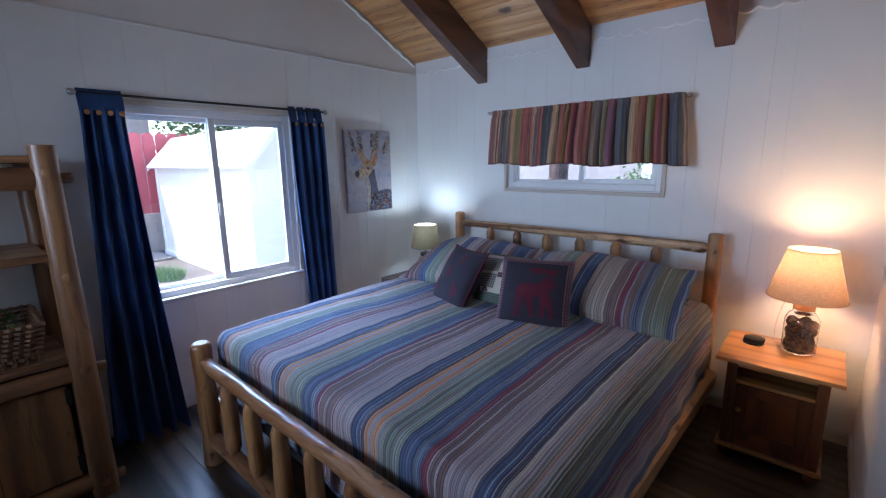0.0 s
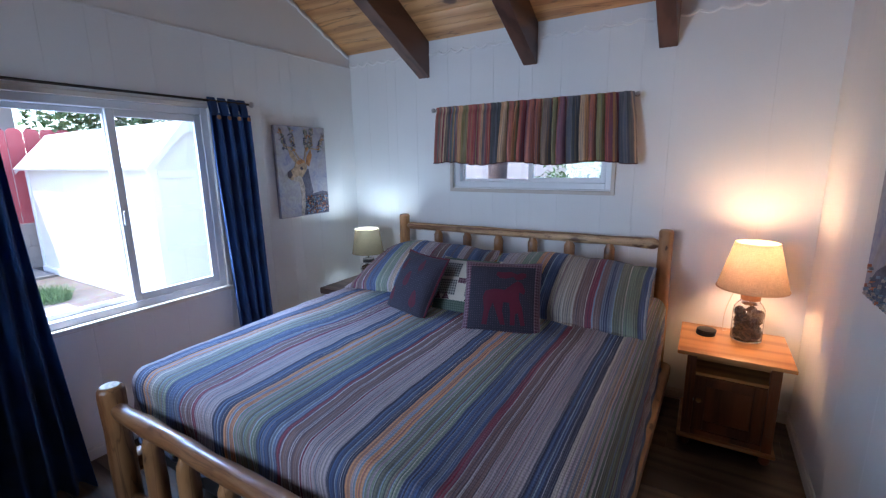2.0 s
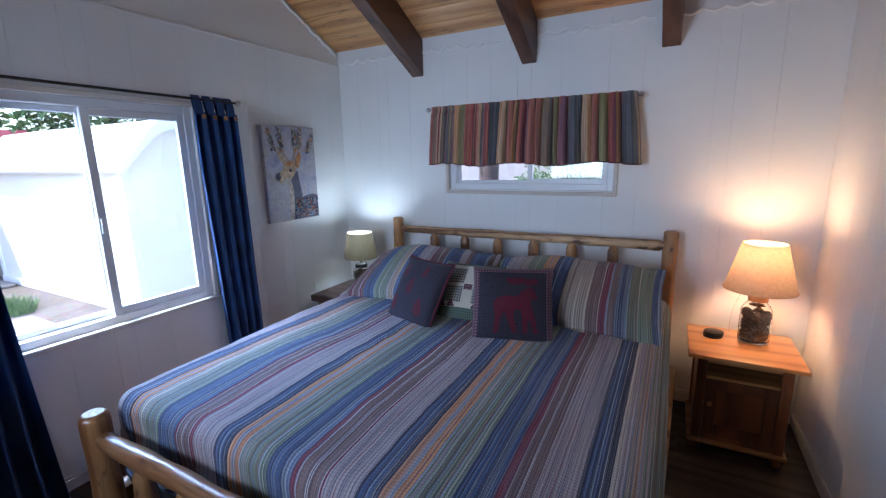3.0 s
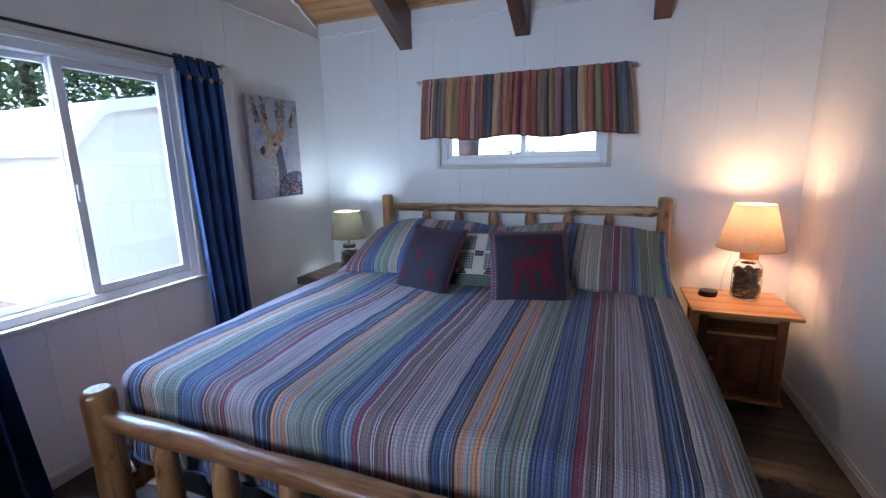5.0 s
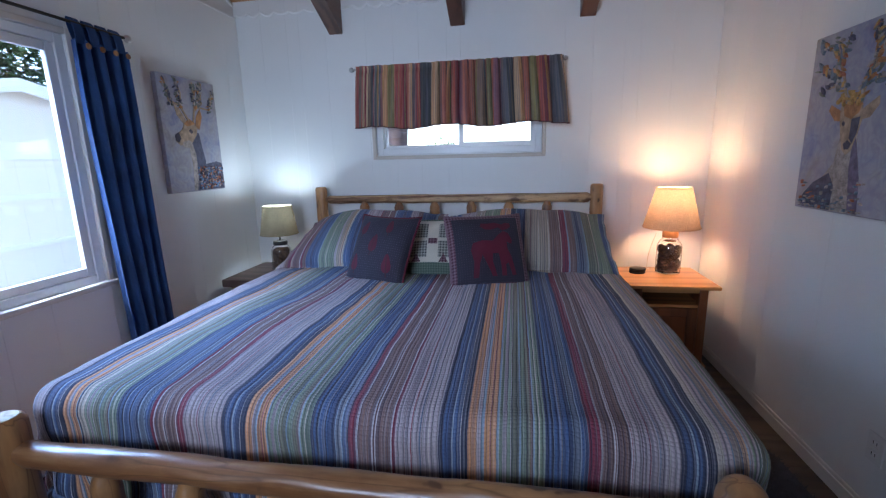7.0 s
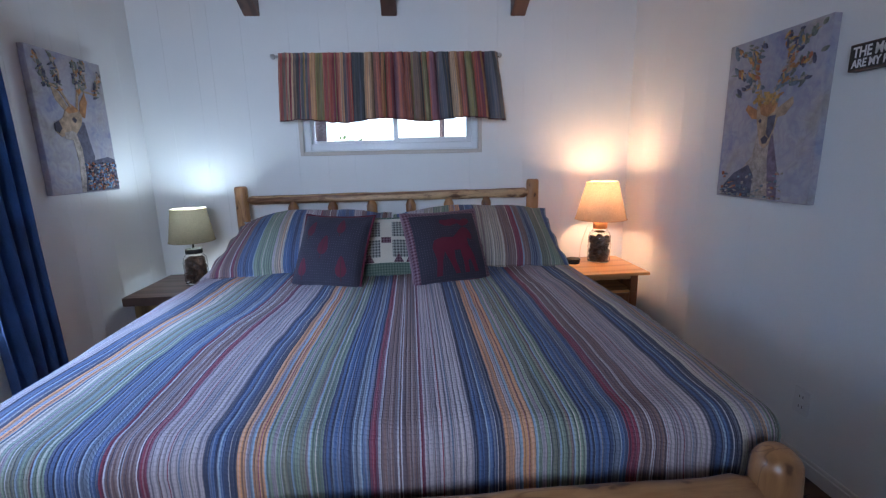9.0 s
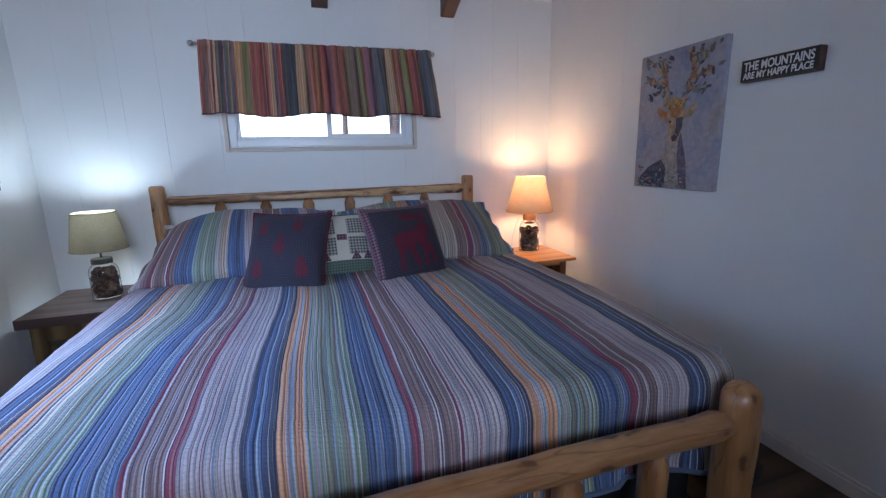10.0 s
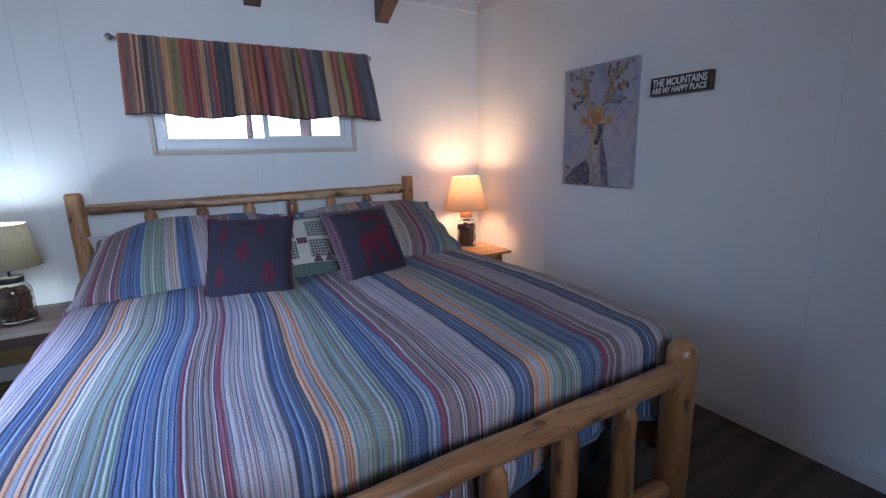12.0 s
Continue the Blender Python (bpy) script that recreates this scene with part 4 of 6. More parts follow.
for ax in (-0.78, -0.46, 0.32, 0.64):
    part("triangle_patch", applique([(ax - 0.14, -0.57), (ax + 0.14, -0.57), (ax, -0.30)], d3, m3, 0.0035, 1), PLAID, patch_pillow, "wine plaid triangle")


# ---------------------------------------------------------------- orange pine nightstand
ns = thing("nightstand", (3.08, -0.33, 0), "orange pine nightstand with open niche and panelled door", "nightstand")
NX0, NX1, NY0, NY1, NZ = 2.865, 3.295, -0.54, -0.12, 0.595
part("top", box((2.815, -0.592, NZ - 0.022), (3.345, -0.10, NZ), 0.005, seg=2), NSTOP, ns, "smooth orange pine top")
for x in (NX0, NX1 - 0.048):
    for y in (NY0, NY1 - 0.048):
        part("post", box((x, y, 0.075), (x + 0.048, y + 0.048, NZ - 0.022), 0.003), NS_SHADED, ns)
        part("foot", lathe([(0.018, 0.0), (0.027, 0.012), (0.027, 0.034), (0.020, 0.046), (0.020, 0.056)], (x + 0.024, y + 0.024, 0), 16), NS_SHADED, ns, "small turned bun foot")
for x in (NX0 + 0.012, NX1 - 0.036):
    for k in range(3):
        part("flute", box((x + k * 0.0095, NY0 - 0.0025, 0.17), (x + k * 0.0095 + 0.005, NY0 + 0.001, 0.50), 0.001), NS_SHADED, ns)
part("side", box((NX0 + 0.008, NY0 + 0.048, 0.10), (NX0 + 0.022, NY1 - 0.048, NZ - 0.022), 0), NS_SHADED, ns)
part("side", box((NX1 - 0.022, NY0 + 0.048, 0.10), (NX1 - 0.008, NY1 - 0.048, NZ - 0.022), 0), NS_SHADED, ns)
part("back", box((NX0 + 0.048, NY1 - 0.02, 0.10), (NX1 - 0.048, NY1 - 0.008, NZ - 0.022), 0), NS_SHADED, ns)
part("apron", box((NX0 + 0.048, NY0 + 0.008, 0.535), (NX1 - 0.048, NY0 + 0.026, NZ - 0.022), 0.002), NSTOP, ns)
part("niche_shelf", box((NX0 + 0.024, NY0 + 0.012, 0.440), (NX1 - 0.024, NY1 - 0.022, 0.458), 0.002), NSTOP, ns)
door = part("door", frame_bars((NX0 + 0.051, 0.112), (NX1 - 0.051, 0.436), 0.055, 0, NY0 + 0.010, NY0 + 0.030, 0.002), NS_SHADED, ns)
part("door_panel", box((NX0 + 0.1065, NY0 + 0.016, 0.1675), (NX1 - 0.1065, NY0 + 0.026, 0.3805), 0.004), NS_SHADED, door, "raised pine door panel")
part("door_knob", lathe([(0.006, 0), (0.006, 0.010), (0.013, 0.014), (0.014, 0.022), (0.008, 0.028)], n=16, m=axis_matrix((NX0 + 0.075, NY0 + 0.010, 0.30), (NX0 + 0.075, NY0 - 0.03, 0.30))), NSTOP, door)
part("plinth", box((NX0 - 0.018, NY0 - 0.020, 0.056), (NX1 + 0.018, NY1 + 0.0, 0.076), 0.005), NSTOP, ns, "moulded plinth board")
part("plinth_rail", box((NX0 + 0.048, NY0 + 0.006, 0.076), (NX1 - 0.048, NY0 + 0.024, 0.108), 0.002), NS_SHADED, ns)

# ---------------------------------------------------------------- weathered slab nightstand
ns2 = thing("nightstand", (0.33, -0.33, 0), "weathered grey slab bedside table on log legs", "nightstand")
sb = box((0.055, -0.60, 0.515), (0.615, -0.045, 0.569), 0.006, seg=2)
part("top", sb, SLAB, ns2, "thick weathered grey wooden slab")
for x, y in ((0.12, -0.53), (0.55, -0.53), (0.12, -0.11), (0.55, -0.11)):
    part("leg", log((x, y, 0), (x, y, 0.514), 0.040, 0.036, x * 9 + y, n=14, steps=8), STUMP, ns2, "dark round log leg")
part("apron", box((0.12, -0.55, 0.42), (0.55, -0.52, 0.513), 0.004), STUMP, ns2)
part("shelf", box((0.10, -0.54, 0.15), (0.57, -0.10, 0.18), 0.004), STUMP, ns2)


# ---------------------------------------------------------------- lamps
def pine_cone_bm(at, r, h, tilt, bm, seed):
    rnd = random.Random(seed)
    m = Matrix.Translation(at) @ Matrix.Rotation(tilt[0], 4, "X") @ Matrix.Rotation(tilt[1], 4, "Y")
    rows, k = 13, 0
    for i in range(rows):
        t = i / (rows - 1)
        rr = r * math.sin(math.pi * (0.16 + 0.80 * t)) ** 0.5
        nn = 11
        for j in range(nn):
            a = (j + 0.5 * (i % 2)) * math.tau / nn
            z = (t - 0.5) * h
            d = Vector((math.cos(a), math.sin(a), 0))
            s = Vector((-d.y, d.x, 0))
            inner, tip = d * rr * 0.35 + Vector((0, 0, z)), d * rr * (0.95 + 0.1 * rnd.random()) + Vector((0, 0, z + h * 0.06))
            wdt = rr * 0.34
            vs = [bm.verts.new(m @ p) for p in (inner - s * wdt * 0.5, inner + s * wdt * 0.5, tip + s * wdt - d * rr * 0.12, tip + Vector((0, 0, h * 0.03)), tip - s * wdt - d * rr * 0.12)]
            lo = [bm.verts.new(m @ (p + Vector((0, 0, -h * 0.035)))) for p in (tip + s * wdt * 0.8 - d * rr * 0.12, tip, tip - s * wdt * 0.8 - d * rr * 0.12)]
            bm.faces.new(vs)
            bm.faces.new((vs[2], lo[0], lo[1], vs[3]))
            bm.faces.new((vs[3], lo[1], lo[2], vs[4]))
    made = bmesh.ops.create_uvsphere(bm, u_segments=8, v_segments=6, radius=1)["verts"]
    bmesh.ops.transform(bm, matrix=m @ Matrix.Diagonal((r * 0.3, r * 0.3, h * 0.48, 1)), verts=made)
    return bm


def table_lamp(x, y, z, jr, jh, neck_z, sb, st, r0, r1, shade_mat, collar_mat, label, seed, shade_label, black):
    lampo = thing("table_lamp", (x, y, z), label, "table lamp", group="bedside lamps")
    jar = [(jr * 0.86, 0.001), (jr * 0.97, 0.004), (jr, 0.018), (jr, jh * 0.68), (jr * 0.97, jh * 0.78), (jr * 0.80, jh * 0.88), (jr * 0.62, jh * 0.94), (jr * 0.60, jh)]
    th = 0.0035
    prof = jar + [(r - th, h) for r, h in reversed(jar[2:])] + [(jr * 0.94, 0.012), (jr * 0.3, 0.011)]
    g = part("jar", lathe([(jr * 0.3, 0.001)] + prof, (x, y, z), 40, closed=True), GLASSM, lampo, "clear glass jar")
    g.visible_shadow = False
    if black:
        part("lid", lathe([(jr * 0.70, 0), (jr * 0.71, 0.002), (jr * 0.71, 0.026), (jr * 0.67, 0.030), (0.012, 0.032)], (x, y, z + jh - 0.012), 32), collar_mat, lampo, "black screw lid")
    else:
        part("collar", lathe([(jr * 0.60, 0), (jr * 0.62, 0.002), (jr * 0.62, 0.040), (jr * 0.56, 0.046), (0.012, 0.047)], (x, y, z + jh - 0.004), 32), collar_mat, lampo, "wooden collar")
        part("inner_plate", lathe([(jr * 0.5, 0), (jr * 0.55, 0.004), (jr * 0.3, 0.010), (0.005, 0.011)], (x, y, z + jh - 0.030), 24), STEEL, lampo)
    part("stem", lathe([(0.006, 0), (0.006, neck_z)], (x, y, z + jh + 0.018), 12), BRONZE if black else STEEL, lampo)
    bz = (sb + st) / 2 - 0.03
    part("socket", lathe([(0.016, 0), (0.018, 0.003), (0.018, 0.05), (0.014, 0.054)], (x, y, bz - 0.055), 16), BRONZE, lampo)
    n = 64
    bm = bmesh.new()

    def wall_of(a, b):
        an = a * math.tau
        r = r0 + (r1 - r0) * b
        return Vector((x + r * math.cos(an), y + r * math.sin(an), sb + (st - sb) * b))
    grid(n, 6, wall_of, bm, uv=lambda a, b: (a * math.tau * r0, b * (st - sb)))
    bmesh.ops.remove_doubles(bm, verts=bm.verts, dist=1e-5)
    shade = part("shade", bm, shade_mat, lampo, shade_label)
    for r, h, nm in ((r0, sb, "bottom_rim"), (r1, st, "top_rim")):
        pts = [Vector((x + (r + 0.0005) * math.cos(k * math.tau / 48), y + (r + 0.0005) * math.sin(k * math.tau / 48), h)) for k in range(49)]
        part(nm, bead(nm, pts, 0.0028), shade_mat, shade)
    sp = bmesh.new()
    for k in range(3):
        a = axis_matrix((x, y, bz + 0.02), (x + r1 * math.cos(k * 2.09 + 0.3), y + r1 * math.sin(k * 2.09 + 0.3), st - 0.004))
        ln = (Vector((x, y, bz + 0.02)) - Vector((x + r1 * math.cos(k * 2.09 + 0.3), y + r1 * math.sin(k * 2.09 + 0.3), st - 0.004))).length
        lathe([(0.0015, 0), (0.0015, ln)], n=6, bm=sp, m=a)
    part("shade_carrier", sp, STEEL, lampo)
    cb = bmesh.new()
    rnd = random.Random(seed)
    hh = 0.012
    layer = 0
    top = jh * 0.62
    while hh < top:
        for k in range(5):
            a = k * math.tau / 4 + layer * 0.9
            rr = jr * (0.55 + 0.04 * math.sin(k * 3 + layer)) if k < 4 else 0.0
            pine_cone_bm(Vector((x + rr * math.cos(a), y + rr * math.sin(a), z + hh + jr * 0.34)), jr * 0.40, jr * 0.80, (rnd.uniform(-1.0, 1.0), rnd.uniform(-1.0, 1.0)), cb, rnd.random())
        hh += jr * 0.50
        layer += 1
    part("pine_cones", cb, CONE, lampo, "brown pine cones inside the jar", kind="stuff", smooth=False)
    return lampo


table_lamp(3.145, -0.25, 0.5955, 0.078, 0.245, 0.09, 0.905, 1.165, 0.174, 0.106, LINENW, wood("collar_wood", (0.3, 0.13, 0.05), (0.5, 0.25, 0.1)), "lit table lamp, burlap shade, glass jar of pine cones", 5, "lit tan burlap shade", False)
table_lamp(0.365, -0.30, 0.5695, 0.073, 0.215, 0.09, 0.855, 1.065, 0.137, 0.104, LINENC, BLACK, "lit table lamp, linen shade, lidded glass jar of pine cones", 9, "pale lit linen shade", True)
coaster = thing("coaster_stack", (2.945, -0.27, 0.596), "stack of three round black coasters on the nightstand", "coasters")
for k in range(3):
    part("coaster", lathe([(0.048, 0), (0.051, 0.002), (0.051, 0.009), (0.048, 0.0105)], (2.945 + 0.002 * k, -0.27 + 0.003 * (k % 2), 0.5955 + k * 0.011), 32), BLACK, coaster)
pts = [Vector((3.06 - 0.03 * math.sin(k / 20 * math.pi), -0.24 + 0.10 * k / 20, 0.86 - 0.263 * min(1, k / 14))) for k in range(21)]
solid("lamp_cord", bead("cord", pts, 0.0016), plain("clear_cord", (0.6, 0.5, 0.4), 0.3), (3.06, -0.2, 0.6), "thin pale lamp cord behind the jar lamp", "cord")


# ---------------------------------------------------------------- curtains
def denim_panel(ytop0, ytop1, ybot0, ybot1, ztop, zbot, folds_n, seed, flare, label, x0=0.085):
    ob = thing("curtain", (x0, (ytop0 + ytop1) / 2, zbot), label, "curtain", group="denim curtains")

    def f(a, b):
        k = b ** 1.15
        y = (ytop0 + (ytop1 - ytop0) * a) * (1 - k) + (ybot0 + (ybot1 - ybot0) * a) * k
        amp = 0.026 + 0.02 * k
        x = x0 + amp * math.sin(a * folds_n * math.tau + seed + 0.7 * math.sin(b * 3 + a * 5)) + 0.012 * noise.noise(Vector((a * 4, b * 3, seed))) + flare * k * k * (0.4 + 0.6 * a)
        return Vector((x, y, ztop + (zbot - ztop) * b + 0.01 * math.sin(a * 30) * k))
    bm = grid(90, 50, f)
    thicken(bm, 0.003)
    part("panel", bm, DENIM, ob)
    nt = 4
    for k in range(nt):
        y = ytop0 + (ytop1 - ytop0) * (0.12 + 0.76 * k / (nt - 1))
        tb = grid(4, 24, lambda a, b: Vector((x0 - 0.001 + 0.021 * math.cos(b * math.tau * 0.8 - 0.2) * (1.0) , y - 0.024 + 0.048 * a, ztop + 0.045 + 0.055 * math.sin(b * math.tau * 0.5) * 1.0 - 0.06 * (1 - math.sin(b * math.pi)))))
        thicken(tb, 0.003)
        part("tab", tb, DENIM, ob)
        bb = lathe([(0.008, 0), (0.0135, 0.002), (0.0135, 0.006), (0.009, 0.0075)], n=18, m=axis_matrix((x0 + 0.052, y, ztop - 0.03), (x0 + 0.10, y, ztop - 0.03)))
        part("button", bb, BUTTON, ob, "round wooden button")
    return ob


denim_panel(-2.68, -2.475, -2.80, -2.42, 1.965, 0.012, 4, 0.4, 0.16, "long navy denim tab-top curtain pooled out at the floor")
denim_panel(-1.45, -1.165, -1.38, -1.14, 1.965, 0.03, 4, 1.9, 0.0, "long navy denim tab-top curtain hanging beside the window")
rod = thing("curtain_rod", (0.085, -1.9, 2.04), "thin dark metal curtain rod over the window", "curtain rod")
part("rod", lathe([(0.0075, 0), (0.0075, 1.53)], n=12, m=axis_matrix((0.085, -2.68, 2.040), (0.085, -1.15, 2.040))), BRONZE, rod)
for y, s in ((-2.68, -1), (-1.15, 1)):
    part("finial", lathe([(0.008, 0), (0.010, 0.004), (0.018, 0.014), (0.020, 0.024), (0.014, 0.036), (0.004, 0.041)], n=18, m=axis_matrix((0.085, y, 2.04), (0.085, y + s, 2.04))), STEEL, rod, "round steel finial")
    bk = box((-0.006, y - s * 0.03 - 0.012, 2.00), (0.004, y - s * 0.03 + 0.012, 2.07), 0.001)
    box((0.003, y - s * 0.03 - 0.004, 2.026), (0.080, y - s * 0.03 + 0.004, 2.034), 0.001, bk)
    part("bracket", bk, BRONZE, rod)

V_RED, V_BRICK, V_GREY, V_TAN, V_OLIVE, V_INK, V_SLATE, V_MAUVE, V_PALE, V_GREEN, V_WINE, V_OCHRE, V_ROSE, V_VIOLET = (
    (0.34, 0.075, 0.065), (0.42, 0.15, 0.10), (0.20, 0.155, 0.135), (0.58, 0.37, 0.21), (0.24, 0.23, 0.10), (0.045, 0.06, 0.08), (0.12, 0.14, 0.20), (0.30, 0.14, 0.18), (0.58, 0.47, 0.36),
    (0.24, 0.26, 0.14), (0.20, 0.022, 0.04), (0.36, 0.19, 0.08), (0.42, 0.16, 0.13), (0.22, 0.11, 0.20))
# stripes of the cloth, each with the place where it begins, in metres from the window wall
VALBAND = [(0.960, V_RED), (0.998, V_GREY), (1.020, V_RED), (1.028, V_PALE), (1.042, V_WINE), (1.054, V_PALE), (1.066, V_GREY), (1.084, V_INK), (1.104, V_WINE), (1.110, V_SLATE), (1.132, V_OLIVE), (1.140, V_TAN), (1.145, V_SLATE),
           (1.160, V_MAUVE), (1.172, V_TAN), (1.205, V_OCHRE), (1.212, V_OLIVE), (1.236, V_GREEN), (1.250, V_OLIVE), (1.258, V_RED), (1.290, V_OCHRE), (1.296, V_RED), (1.322, V_WINE), (1.334, V_OLIVE), (1.340, V_WINE), (1.350, V_ROSE), (1.372, V_PALE),
           (1.378, V_TAN), (1.392, V_SLATE), (1.408, V_MAUVE), (1.415, V_RED), (1.446, V_INK), (1.492, V_SLATE), (1.500, V_INK), (1.530, V_PALE), (1.548, V_TAN), (1.558, V_PALE), (1.572, V_OLIVE), (1.584, V_GREY), (1.600, V_ROSE), (1.626, V_GREY),
           (1.640, V_OCHRE), (1.658, V_GREEN), (1.668, V_RED), (1.700, V_WINE), (1.716, V_GREY), (1.726, V_BRICK), (1.738, V_VIOLET), (1.750, V_ROSE), (1.772, V_VIOLET), (1.785, V_INK), (1.797, V_BRICK), (1.826, V_GREEN), (1.832, V_RED), (1.848, V_OLIVE),
           (1.860, V_GREY), (1.884, V_SLATE), (1.896, V_MAUVE), (1.906, V_OCHRE), (1.920, V_GREEN), (1.940, V_PALE), (1.950, V_BRICK), (1.968, V_VIOLET), (1.990, V_OCHRE), (2.002, V_ROSE), (2.010, V_VIOLET), (2.026, V_SLATE), (2.050, V_INK), (2.068, V_SLATE), (2.096, V_OCHRE), (2.112, V_PALE),
           (2.128, V_TAN), (2.140, V_GREY), (2.150, V_PALE), (2.156, V_ROSE), (2.184, V_BRICK), (2.196, V_INK), (2.206, V_GREEN), (2.232, V_OLIVE), (2.246, V_TAN), (2.254, V_RED), (2.270, V_OCHRE), (2.276, V_RED), (2.290, V_WINE), (2.300, V_OCHRE), (2.312, V_WINE), (2.340, V_VIOLET),
           (2.352, V_SLATE), (2.385, V_INK), (2.395, V_SLATE), (2.420, V_INK), (2.430, V_SLATE)]
VALCOL = []
vrnd = random.Random(31)
for (xa, c), (xb, nxt) in zip(VALBAND, VALBAND[1:] + [(2.47, V_SLATE)]):
    left = xb - xa
    while left > 0.0075:
        wd = vrnd.choice((0.003, 0.005, 0.006, 0.002))
        other = vrnd.choice((nxt, V_PALE, V_GREY, V_INK, c, c))
        k = vrnd.choice((0.0, 0.12, 0.0, 0.45)) if wd < 0.006 else 0.0
        tone = vrnd.uniform(0.72, 1.15)
        VALCOL.append((wd, tuple((p * (1 - k) + q * k) * tone for p, q in zip(c, other))))
        left -= wd
    VALCOL.append((left, c))
VALCOL = [(wd, (1.08 * c[0], 0.90 * c[1], 0.68 * c[2])) for wd, c in VALCOL]
VAL = stripes("striped_valance_cotton", VALCOL, None, rib=0.0, streak=300, lift=0.06)
# gathers: (where each begins, how far its sides tuck under); the cloth hangs nearly flat at the window side
GATHERS = [(0.972, 0.0), (1.090, 0.0), (1.172, 0.0), (1.262, 0.0), (1.345, 0.1), (1.446, 0.3), (1.530, 1.35), (1.584, 1.2), (1.640, 1.6), (1.668, 1.2), (1.726, 1.5), (1.789, 1.25), (1.832, 1.1), (1.908, 1.6), (1.945, 1.2), (2.002, 1.1),
           (2.096, 1.6), (2.155, 1.2), (2.202, 1.6), (2.252, 1.1), (2.335, 1.3), (2.432, 0)]


def valance_at(a, b):
    x0_ = GATHERS[0][0] + (GATHERS[-1][0] - GATHERS[0][0]) * a
    for (g0, tuck), (g1, _) in zip(GATHERS, GATHERS[1:]):
        if x0_ <= g1 + 1e-9:
            break
    p = (x0_ - g0) / (g1 - g0)
    loose = min(1.35, 0.55 + b * 2.0) if tuck > 1 else 1.0
    x = g0 + (g1 - g0) * (p - tuck * loose * math.sin(math.tau * p) / math.tau)
    deep = (0.010 + 0.058 * min(1.0, tuck)) * (0.28 + 0.82 * min(1.0, b * 1.3))
    fold = (0.5 - 0.5 * math.cos(math.tau * p)) ** 0.8
    fine = 0.003 * math.sin(x0_ * 140 + b * 4) + 0.009 * noise.noise(Vector((x0_ * 34, b * 1.2, 0))) + 0.005 * noise.noise(Vector((x0_ * 90, b * 4, 2)))
    x += (a - 0.5) * 0.060 * b + 0.008 * b + 0.012 * math.sin(g0 * 60) * b * min(1.0, tuck) * math.sin(math.pi * p)
    y = -0.101 - deep * fold - fine * min(1.0, 0.3 + 4 * b) - 0.020 * b
    if tuck > 1:
        y += 0.035 * (1 - fold) * min(1.0, max(0.0, b - 0.08) * 5)
    z = 2.050 - 0.436 * b + 0.012 * math.sin(a * 17) * b + (0.005 * noise.noise(Vector((x0_ * 25, 0, 5))) + 0.004 * noise.noise(Vector((x0_ * 80, 0, 1)))) * (1 - b) - 0.006 * b * fold
    if b < 0.14:
        y += 0.012 * math.sin(b / 0.14 * math.pi)
    return Vector((x, y, z))


vb = grid(456, 26, valance_at, uv=lambda a, b: (0.972 + 1.46 * a - 0.960, b * 0.42))
back = bmesh.ops.duplicate(vb, geom=vb.faces[:])["geom"]
bmesh.ops.translate(vb, vec=(0, 0.003, 0), verts=[v for v in back if isinstance(v, bmesh.types.BMVert)])
bmesh.ops.reverse_faces(vb, faces=[f for f in back if isinstance(f, bmesh.types.BMFace)])
val = thing("valance", (1.70, -0.085, 1.63), "gathered striped valance in brown, red and green above the small window", "curtain")
part("panel", vb, VAL, val)
part("hem", bead("hem", [valance_at(k / 456, 1.0) + Vector((0, 0, 0.002)) for k in range(457)], 0.0035), plain("dark_hem", (0.08, 0.03, 0.03), 0.9), val, "dark bound hem")
rod2 = thing("curtain_rod", (1.69, -0.075, 2.03), "thin brushed steel rod with ball ends", "curtain rod")
part("rod", lathe([(0.007, 0), (0.007, 1.47)], n=12, m=axis_matrix((0.955, -0.075, 2.032), (2.42, -0.075, 2.032))), STEEL, rod2)
for x, s in ((0.958, -1), (2.42, 1)):
    part("finial", lathe([(0.007, 0), (0.010, 0.004), (0.007, 0.010), (0.015, 0.018), (0.018, 0.028), (0.014, 0.040), (0.004, 0.046)], n=18, m=axis_matrix((x, -0.075, 2.032), (x + s, -0.075, 2.032))), STEEL, rod2)
    bk = box((x - s * 0.02 - 0.010, -0.004, 2.01), (x - s * 0.02 + 0.010, 0.006, 2.055), 0.001)
    box((x - s * 0.02 - 0.003, -0.072, 2.028), (x - s * 0.02 + 0.003, -0.003, 2.036), 0.001, bk)
    part("bracket", bk, STEEL, rod2)


# ---------------------------------------------------------------- canvases: plain painted shapes
def painted(name, col, vary=0.55, scale=34):
    return cloth(name, col, weave=700, vary=vary, scale=scale, sheen=0.0, rough=0.7)


m_, node_, put_ = shader("painted_canvas_ground")
co_ = node_("TexCoord").outputs["Object"]
n_ = node_("TexNoise", {"Vector": co_, "Scale": 4.0, "Detail": 5.0, "Distortion": 1.2}).outputs[0]
n2_ = node_("TexNoise", {"Vector": co_, "Scale": 17.0, "Detail": 4.0, "Distortion": 2.0}).outputs[0]
put_("Base Color", mix(node_, 0.35, ramp(node_, n_, [(0.30, (0.17, 0.20, 0.38)), (0.42, (0.34, 0.34, 0.42)), (0.54, (0.42, 0.39, 0.42)), (0.62, (0.38, 0.34, 0.30)), (0.72, (0.30, 0.26, 0.17))]), ramp(node_, n2_, [(0.35, (0.24, 0.22, 0.36)), (0.65, (0.48, 0.48, 0.52))])))
put_("Roughness", 0.7)
CANVAS = m_
